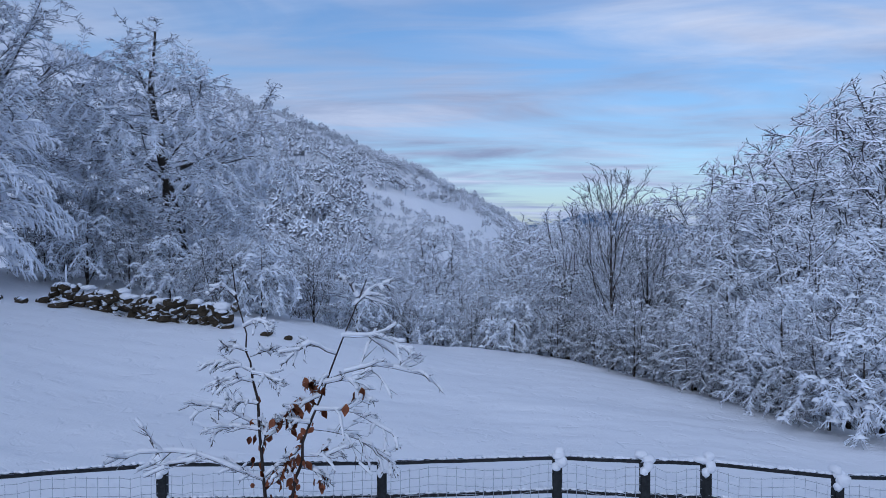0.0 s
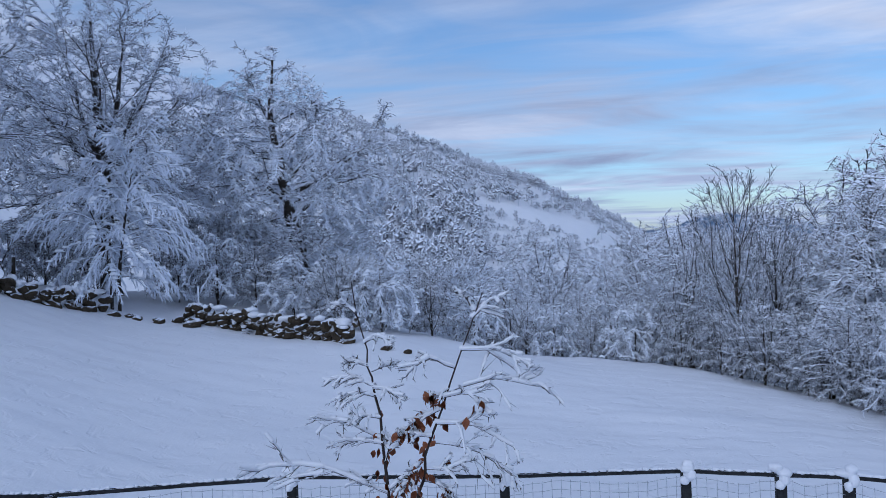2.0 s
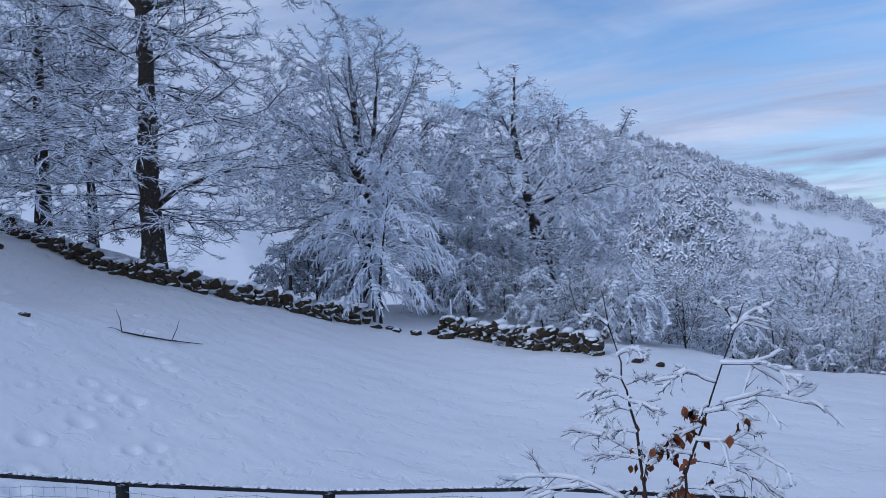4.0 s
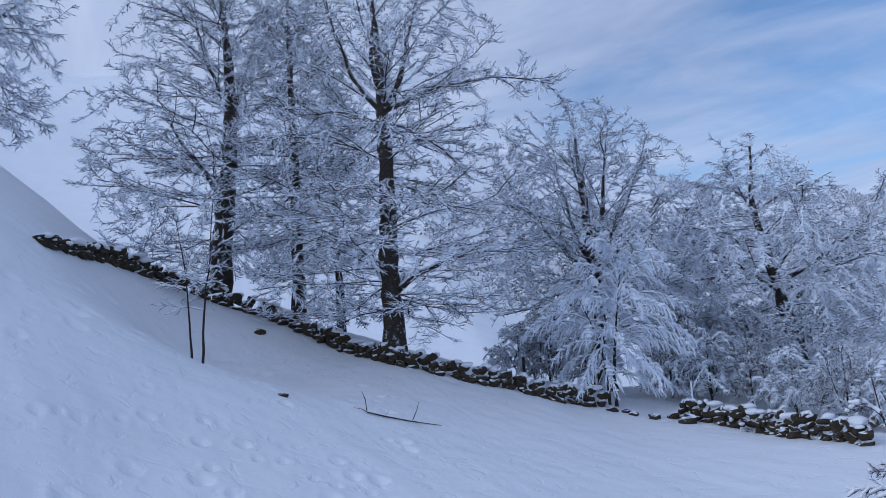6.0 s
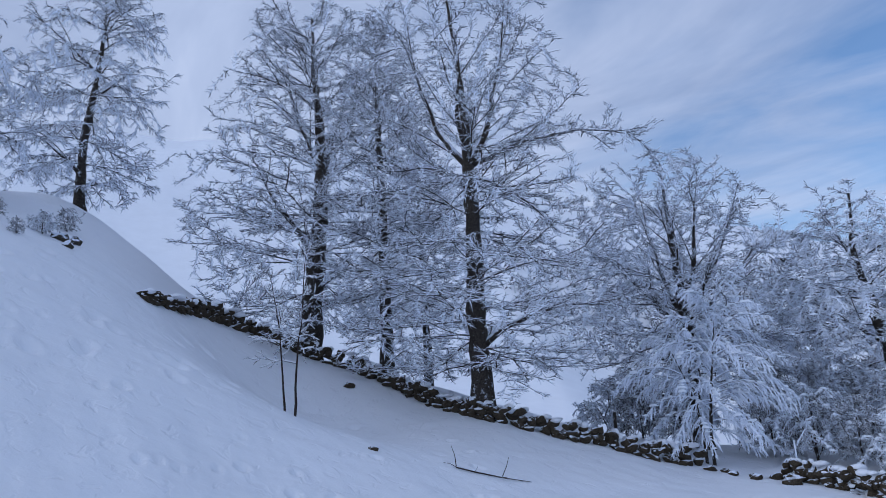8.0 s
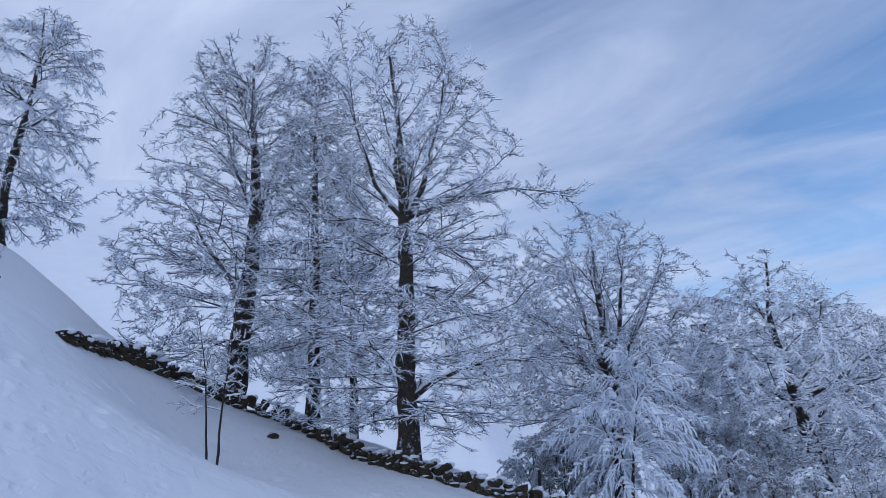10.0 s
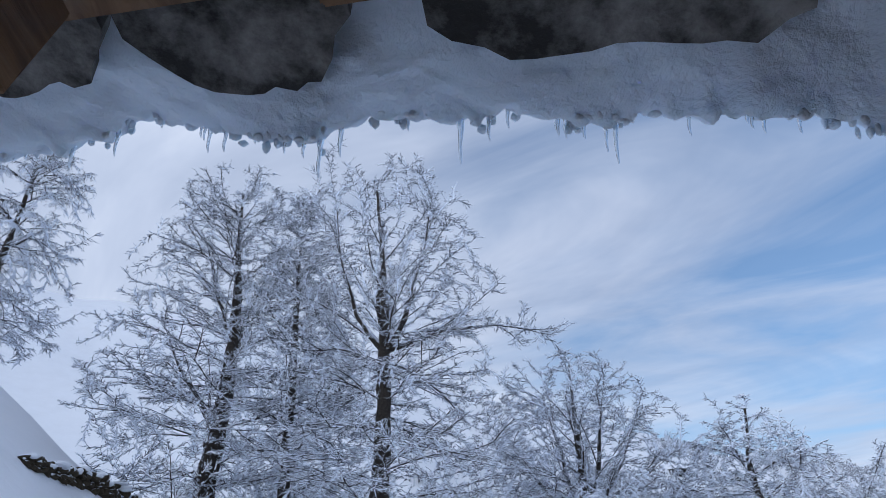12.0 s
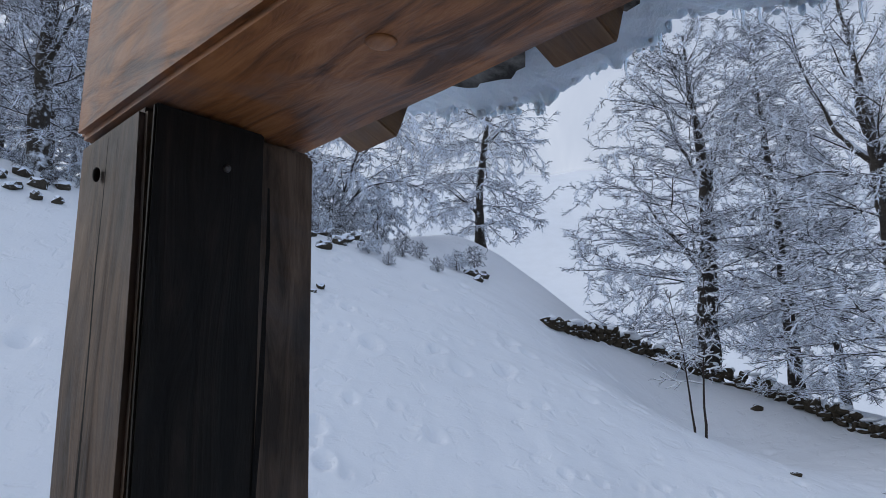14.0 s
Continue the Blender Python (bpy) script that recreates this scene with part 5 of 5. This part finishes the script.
def crack_mesh(x, n, z0, z1, seed, wide=0.006):
    rng = np.random.RandomState(seed)
    z = np.linspace(z0, z1, 26)
    y = n + np.cumsum(rng.normal(0, 0.0022, 26))
    w = wide * rng.uniform(0.4, 1.2, 26) * np.sin(np.linspace(0.25, math.pi - 0.2, 26))
    v = np.concatenate([np.stack([np.full(26, x), y - w, z], 1), np.stack([np.full(26, x), y + w, z], 1)])
    i = np.arange(25)
    return mesh_from("crack", v, np.stack([i, i + 26, i + 27, i + 1], 1), CRACK)


IRON = simple_material("dark_iron", (0.04, 0.04, 0.04), (0.12, 0.115, 0.11), 60.0, 0.45)
CRACK = simple_material("deep_crack", (0.004, 0.003, 0.003), (0.01, 0.008, 0.007), 30.0, 1.0)


def make_porch():
    base = frame_at()
    post = thing("porch_post", base, "square dark oak post with long drying cracks", "post")
    body = part("post", split_post(), post)
    part("crack", crack_mesh(-POST_U + 0.0105, -0.175, -1.3, 0.21, 1, 0.007), body, "deep black drying crack")
    part("crack", crack_mesh(-POST_U + 0.0055, -0.15, -1.2, -0.1, 5, 0.003), body, "deep black drying crack")
    part("side_board", timber("side_board", (-POST_U + 0.001, POST_N0 + 0.008, -1.55), (-POST_U + 0.008, POST_N0 + 0.128, BEAM_Z - 0.003), TARRED, 0.002, 6, 0.001, 9), body, "black tarred board let into the side")
    part("crack", crack_mesh(0, 0, -1.4, 0.25, 8, 0.004), body, "long drying crack").matrix_basis = Matrix.Translation((-POST_U - 0.06, POST_N0 - 0.0055, 0)) @ pose(0, 0, 0, 0, 0, 90)
    nail = bmesh.new()
    bmesh.ops.create_uvsphere(nail, u_segments=10, v_segments=6, radius=0.004)
    part("nail_head", bm_mesh("nail_head", nail, IRON, True), body).matrix_basis = Matrix.Translation((-POST_U + 0.009, -0.225, 0.22))
    nail = bmesh.new()
    bmesh.ops.create_uvsphere(nail, u_segments=10, v_segments=6, radius=0.004)
    part("nail_head", bm_mesh("nail_head", nail, CRACK, True), body).matrix_basis = Matrix.Translation((-POST_U - 0.09, POST_N0 - 0.003, 0.22)) @ Matrix.Diagonal((0.9, 1, 2.0, 1))
    beam = thing("porch_beam", base, "oiled brown oak beam that carries the rafters", "beam")
    bb = part("beam", timber("beam", (-POST_U - 0.146, POST_N0 - 0.004, BEAM_Z), (3.0, POST_N1 + 0.004, BEAM_Z + 0.2), BEAM_WOOD, 0.007, 24, 0.004, 7), beam)
    peg = bmesh.new()
    bmesh.ops.create_uvsphere(peg, u_segments=12, v_segments=6, radius=0.014)
    part("peg", bm_mesh("peg", peg, BEAM_WOOD, True), bb, "round wooden peg under the beam").matrix_basis = Matrix.Translation((-0.84, -0.215, BEAM_Z)) @ Matrix.Diagonal((1, 1, 0.3, 1))
    # rafters run over the beam and fall outwards
    for k in range(11):
        u = 1.205 - 0.37 * k
        back = (0.0, 0.016, 0.06)[min(k, 2)]
        r = thing("rafter", base @ Matrix.Translation((-u, 0.098 - back, 0.316 + 0.05 * u + PITCH * back)) @ pose(0, 0, 0, -math.degrees(math.atan(PITCH))), "brown planed rafter with a square-cut end", "rafter", "rafters")
        part("rafter", timber("rafter", (-0.043, -2.6, 0.0), (0.043, 0.0, 0.14), RAFTER_WOOD, 0.003, 4, 0.001, k), r)


make_porch()


def roof_z(n, u=0.5):
    """Underside of the slabs; the old roof has settled a little away from the corner."""
    return 0.470 + 0.06 * u - PITCH * (n - 0.295)


def slab_mesh(seed, w, d):
    """A split stone slab with a ragged lower edge; local y outwards, lower edge at y = 0."""
    rng = np.random.RandomState(seed)
    m = 15
    x = np.linspace(-w / 2, w / 2, m)
    e = np.linspace(-1, 1, m)
    lip = -0.07 * np.clip(-e - rng.uniform(0.1, 0.5), 0, 1) * 1.6 - 0.05 * np.clip(e - rng.uniform(0.6, 0.85), 0, 1) * 3 + np.convolve(rng.normal(0, 0.013, m + 4), np.ones(5) / 5, "valid") + rng.normal(0, 0.004, m)
    x = x + rng.normal(0, 0.003, m)
    front_low = np.stack([x, lip, np.zeros(m)], 1)
    front_top = np.stack([x, lip - 0.012 + rng.normal(0, 0.004, m), np.full(m, 0.05) + rng.normal(0, 0.004, m)], 1)
    back_low = np.stack([x, np.full(m, -d), np.zeros(m)], 1)
    back_top = np.stack([x, np.full(m, -d), np.full(m, 0.05)], 1)
    v = np.concatenate([back_low, front_low, front_top, back_top])
    i = np.arange(m - 1)
    f = [np.stack([i + a * m, i + 1 + a * m, i + 1 + b * m, i + b * m], 1) for a, b in ((0, 1), (1, 2), (2, 3), (3, 0))]
    ends = np.array([[0, m, 2 * m, 3 * m], [m - 1, 4 * m - 1, 3 * m - 1, 2 * m - 1]])
    return mesh_from("slab", v, np.concatenate(f + [ends]), SLAB, False)


# height of the snow's lower lip over the eye, along the eave
LIP = ((-3.0, 0.12), (-1.0, 0.30), (-0.3, 0.385), (-0.06, 0.40), (0.014, 0.386), (0.04, 0.404), (0.064, 0.433), (0.095, 0.433), (0.13, 0.42), (0.16, 0.42), (0.175, 0.45), (0.25, 0.468), (0.32, 0.47), (0.40, 0.48), (0.46, 0.491), (0.52, 0.51),
       (0.565, 0.509), (0.62, 0.482), (0.69, 0.494), (0.79, 0.521), (0.84, 0.554), (0.87, 0.548), (0.93, 0.526), (1.0, 0.516), (1.1, 0.513), (1.2, 0.525), (1.34, 0.555), (1.5, 0.63), (1.65, 0.69))


def make_roof():
    base = frame_at()
    tilt = pose(0, 0, 0, -math.degrees(math.atan(PITCH)))
    for k, (u0, u1) in enumerate(((1.30, 1.065), (1.05, 0.827), (0.80, 0.55), (0.475, 0.10), (0.06, -0.30), (-0.33, -0.80), (-0.82, -1.20), (-1.23, -1.70), (-1.73, -2.20), (-2.23, -2.90))):
        n = 0.295 + (0.01, -0.01, 0.0, 0.0, -0.02, 0.01, 0.0, 0.01, -0.01, 0.0)[k]
        u = (u0 + u1) / 2
        s = thing("roof_slab", base @ Matrix.Translation((-u, n, roof_z(n, u))) @ tilt, "rough grey stone roof slab with a chipped lower edge", "roof slab", "eave slabs")
        part("slab", slab_mesh(50 + k, u0 - u1, 0.62), s)
    # the slabs higher up, hidden from below by the boards
    up = thing("porch_roof", base, "boarded porch roof under stone slabs", "roof", kind="structure")
    bm = bmesh.new()
    for x0 in range(20):
        a, b = 0.17 - 0.16 * x0, 0.17 - 0.16 * x0 - 0.155
        z0, z1 = roof_z(a) - 0.032, roof_z(b) - 0.032
        vs = [bm.verts.new(c) for c in ((-1.3, a, z0), (3.0, a, z0), (3.0, b, z1), (-1.3, b, z1), (-1.3, a, z0 + 0.03), (3.0, a, z0 + 0.03), (3.0, b, z1 + 0.03), (-1.3, b, z1 + 0.03))]
        for q in ((0, 1, 2, 3), (7, 6, 5, 4), (0, 4, 5, 1), (1, 5, 6, 2), (2, 6, 7, 3), (3, 7, 4, 0)):
            bm.faces.new([vs[i] for i in q])
    part("boards", bm_mesh("boards", bm, RAFTER_WOOD), up)
    # snow sheet that creeps over the eave
    us = np.concatenate([np.arange(1.62, -0.7, -0.005), np.arange(-0.7, -3.0, -0.02)])
    m = len(us)

    def rough(size, amp, seed):
        r = np.random.RandomState(seed)
        k = np.interp(us, np.arange(-3.2, 1.9, size), r.normal(0, amp, len(np.arange(-3.2, 1.9, size))))
        return k
    lip_u, lip_z = zip(*LIP)
    edge = np.interp(us, lip_u, lip_z)
    edge = np.convolve(np.pad(edge, 3, "edge"), np.ones(7) / 7, "valid")
    ragged = rough(0.05, 0.006, 5) + rough(0.022, 0.006, 6) + rough(0.011, 0.005, 16)
    out = 0.40 + rough(0.30, 0.010, 1) + rough(0.08, 0.008, 2)
    low = edge + ragged
    thick = 0.20 + rough(0.5, 0.02, 7)
    back = np.full(m, -0.9)
    inner = roof_z(0.292, us) + 0.03 + rough(0.12, 0.008, 10)
    keys = [(back, roof_z(back, us) + 0.055), (np.full(m, 0.262), roof_z(np.full(m, 0.262), us) + 0.054), (0.292 + rough(0.1, 0.006, 9), inner), (0.5 * (0.285 + out), 0.55 * edge + 0.45 * inner - 0.004),
            (out - 0.02, edge - 0.002), (out, edge + 0.012), (out + 0.03 + rough(0.1, 0.01, 14), edge + 0.07), (out + 0.02, edge + thick), (np.full(m, 0.1), roof_z(np.full(m, 0.1), us) + 0.055 + thick), (back, roof_z(back, us) + 0.06 + thick)]
    prof = []
    for q, ((n0, z0), (n1, z1)) in enumerate(zip(keys, keys[1:])):
        cuts = (1, 1, 9, 8, 4, 5, 3, 1, 1)[q]
        for s in range(cuts):
            w = s / cuts
            prof.append((n0 + (n1 - n0) * w, z0 + (z1 - z0) * w + ragged * {3: w ** 3, 4: 1.0, 5: (1 - w) ** 2}.get(q, 0.0)))
    prof.append(keys[-1])
    k = len(prof)
    v = np.stack([np.stack([-us, n, z], 1) for n, z in prof], 1).reshape(-1, 3)
    # crusted, granular surface
    grit = np.zeros_like(v)
    near = (v[:, 1] > 0.27) & (v[:, 1] < 0.48)
    for size, amp in ((0.09, 0.007), (0.035, 0.0045), (0.014, 0.0028), (0.007, 0.0012)):
        grit[near] += np.array([noise.noise_vector(Vector(q) / size) for q in v[near]]) * amp
    v = v + grit
    idx = np.arange(m * k).reshape(m, k)
    f = [np.stack([idx[:-1, j], idx[:-1, (j + 1) % k], idx[1:, (j + 1) % k], idx[1:, j]], 1) for j in range(k)]
    faces = np.concatenate(f)
    ob = thing("roof_snow", base, "thick old snow hanging over the eave in a ragged lip, shade put in its colour", "snow")
    part("snow_sheet", mesh_from("snow_sheet", v, faces, SHADED_ROOF_SNOW, True), ob)
    for e in (0, m - 1):
        bm = bmesh.new()
        bm.faces.new([bm.verts.new((-us[e], float(n[e]), float(z[e]))) for n, z in prof])
        part("snow_end", bm_mesh("snow_end", bm, SHADED_ROOF_SNOW), ob)
    # icicles and drips along the lip
    rr = random.Random(5)
    for u_, length in [(0.432, 0.03), (0.41, 0.025), (0.355, 0.02), (0.347, 0.02), (0.304, 0.03), (0.294, 0.045), (0.217, 0.02), (0.968, 0.035), (0.905, 0.03), (0.78, 0.03), (0.757, 0.022), (0.63, 0.04), (0.606, 0.035), (0.466, 0.05)] + [(rr.uniform(-1.2, 1.3), rr.uniform(0.004, 0.016)) for _ in range(46)]:
        j = int(np.argmin(np.abs(us - u_)))
        n, z = float(out[j]) - 0.012, float(low[j]) + 0.01
        h = np.linspace(0, 1, 6)
        line = np.stack([np.full(6, -u_) + 0.0006 * np.sin(h * 7), np.full(6, n) + 0.0006 * np.cos(h * 5), z - h * (length + 0.010)], 1)
        r0 = 0.0025 + 0.025 * length
        ic = new("icicle", mesh_from("icicle", *tube(line, r0 * np.array([1.3, 0.9, 0.75, 0.6, 0.5, 0.2]), 7, j), ICE, True))
        ic.parent = ob
    # ragged clods of refrozen snow on the lip
    spots = []
    for _ in range(60):
        c = rr.uniform(-0.6, 1.45)
        for _ in range(rr.randrange(2, 9)):
            u_ = c + rr.gauss(0, 0.02)
            j = int(np.argmin(np.abs(us - u_)))
            q = rr.random()
            spots.append((-u_, float(out[j]) - 0.03 * rr.random(), float(low[j]) + 0.006 - 0.009 * q * q, rr.uniform(0.003, 0.007), rr.uniform(0.003, 0.009)))
    part("snow_clods", lumps(spots, SHADED_ROOF_SNOW, "snow_clods", 6), ob, "crumbs of refrozen snow along the lip")
    # plain unseen walls and floor close the porch and bounce light onto the beam
    floor = thing("porch_floor", base, "unseen boarded porch floor, lightened to bounce light", "floor", kind="structure")
    part("boards", box((-1.35, -3.0, -1.75), (3.0, -0.1, -1.552), "boards", FLOORING), floor)
    wall = thing("wall_house", base, "plain unseen house wall behind the porch, paled to bounce light", "wall", kind="structure")
    part("wall", box((-1.35, -3.3, -3.9), (3.25, -3.004, 2.2), "wall", HOUSE), wall)
    side = thing("wall_side", base, "plain unseen side wall of the porch, paled to bounce light", "wall", kind="structure")
    part("wall", box((3.004, -3.0, -3.9), (3.25, 0.0, 0.9), "wall", HOUSE), side)
    under = thing("wall_base", base, "plain stone base under the porch", "wall", kind="structure")
    part("wall", box((-1.35, -3.0, -4.2), (3.0, -0.14, -1.756), "wall", HOUSE), under)


make_roof()


def make_fence():
    pts = [(-7.6, 2.2), (-8.9, 5.2), (-7.3, 6.7), (-5.4, 7.94), (-3.18, 9.22), (-0.72, 9.59), (1.37, 9.75), (2.36, 9.5), (3.05, 9.42), (4.44, 9.14), (7.0, 9.0), (9.6, 8.8)]
    fence = thing("garden_fence", pose(0, 0, 0), "dark wooden fence with wire netting and snow on its rails", "fence")
    z = [at_ground(x, y) + 0.03 for x, y in pts]
    for (x, y), g in zip(pts, z):
        part("post", timber("post", (x - 0.055, y - 0.055, g - 0.3), (x + 0.055, y + 0.055, g + 1.0), POST_WOOD, 0.01, 3, 0.006, x), fence)
    rng = random.Random(4)
    wires, pads = [], []
    for i in range(len(pts) - 1):
        a, b = Vector((*pts[i], z[i])), Vector((*pts[i + 1], z[i + 1]))
        span = (b - a).length
        for h in (1.0, 0.6):
            me = timber("rail", (-span / 2, -0.028, -0.028), (span / 2, 0.028, 0.028), POST_WOOD, 0.01, 6, 0.006, i)
            ob = part("rail", me, fence)
            ob.matrix_basis = Matrix.Translation((a + b) / 2 + Vector((0, 0, h))) @ (b - a).to_track_quat("X", "Z").to_matrix().to_4x4()
            n = int(span / 0.05)
            for k in range(n):
                p = a.lerp(b, (k + rng.random()) / n)
                if rng.random() < 0.9:
                    pads.append((p.x, p.y - 0.005, p.z + h + 0.030, rng.uniform(0.03, 0.05), rng.uniform(0.008, 0.022)))
        n = int(span / 0.11)
        sag = [0.03 * math.sin(k / n * 9 + i) + rng.uniform(-0.012, 0.012) for k in range(n + 1)]
        for k in range(n):
            p, q = np.array(a.lerp(b, k / n)), np.array(a.lerp(b, (k + 1) / n))
            for row in range(9):
                h = 0.90 - row * 0.1
                wires.append((p + [0, -0.035, h + sag[k]], q + [0, -0.035, h + sag[k + 1]]))
            wires.append((p + [0, -0.035, 0.92 + sag[k]], p + [rng.uniform(-0.02, 0.02), -0.035, 0.05]))
    w0, w1 = np.array([w[0] for w in wires]), np.array([w[1] for w in wires])
    r = np.full(len(w0), 0.0032)
    part("netting", mesh_from("netting", *sticks([(w0, w1, r, r)], 1.0, 1.0), WIRE), fence, "sagging galvanised wire netting")
    tagged(part("rail_snow", lumps(pads, SNOW, "rail_snow", 3), fence, "ribbon of snow on the rails"), kind="stuff")
    for i in (4, 5, 6, 7, 8, 9):
        x, y = pts[i]
        spots = [(x + rng.uniform(-0.05, 0.05), y + rng.uniform(-0.03, 0.03), z[i] + 1.03 + 0.05 * k, 0.10 - 0.02 * k, 0.05) for k in range(2)]
        spots += [(x + 0.03, y - 0.06, z[i] + 0.97, 0.07, 0.08), (x - 0.02, y - 0.05, z[i] + 0.9, 0.05, 0.06)]
        part("snow_cap", lumps(spots, SNOW, "snow_cap", i), fence, "lump of snow stuck on a fence post")


make_fence()


def make_far_ridge():
    """Hills under snow at the mouth of the valley, kilometres away, haze in their colour."""
    az = np.radians(np.arange(-30, 6, 0.1))
    rise = 0.55 + 0.42 * waves(az * 60, az * 0, 31, 9.0, 4) + 0.5 * np.exp(-((np.degrees(az) + 13) / 4.0) ** 2)
    rows = []
    for k, r in ((-0.06, 4000), (0.0, 4060), (0.4, 4170), (0.8, 4290), (1.0, 4370), (0.5, 4560)):
        q = np.radians(np.clip(rise, 0.1, None) * k)
        wob = 40 * waves(az * 900, az * 0 + r, 33, 8.0, 3)
        rows.append(np.stack([-np.sin(az) * (r + wob), np.cos(az) * (r + wob), EYE + r * np.tan(q) - (40 if k < 0 else 0)], 1))
    m = len(az)
    idx = np.arange(len(rows) * m).reshape(len(rows), m)
    f = np.stack([idx[:-1, :-1], idx[1:, :-1], idx[1:, 1:], idx[:-1, 1:]], -1).reshape(-1, 4)
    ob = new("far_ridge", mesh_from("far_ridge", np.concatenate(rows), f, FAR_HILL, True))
    tagged(ob, "distant hills patched with snow beyond the valley, haze blue put in their colour", "hills", kind="structure")


# the slate blue is air haze put into the base colour
FAR_HILL = simple_material("far_hazy_hill", (0.08, 0.14, 0.24), (0.72, 0.76, 0.84), 0.006, 0.9, 0.1, 0.47, 0.62)
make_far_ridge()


def make_hut():
    x, y = -math.sin(radians(23.6)) * 215, math.cos(radians(23.6)) * 215
    g = at_ground(x, y)
    hut = thing("hillside_hut", pose(x, y, g, 0, 0, 24), "small dark barn under a snowy roof on the far hillside", "hut")
    part("wall", box((-2.6, -1.5, -1.0), (2.6, 1.5, 1.4), "wall", CRACK), hut)
    bm = bmesh.new()
    vs = [bm.verts.new(c) for c in ((-3.0, -1.9, 1.4), (3.0, -1.9, 1.4), (3.0, 0, 2.5), (-3.0, 0, 2.5), (3.0, 1.9, 1.4), (-3.0, 1.9, 1.4))]
    for q in ((0, 1, 2, 3), (3, 2, 4, 5), (0, 3, 5), (1, 4, 2), (0, 5, 4, 1)):
        bm.faces.new([vs[i] for i in q])
    part("roof", bm_mesh("roof", bm, SNOW), hut, "roof under a smooth sheet of snow")


make_hut()
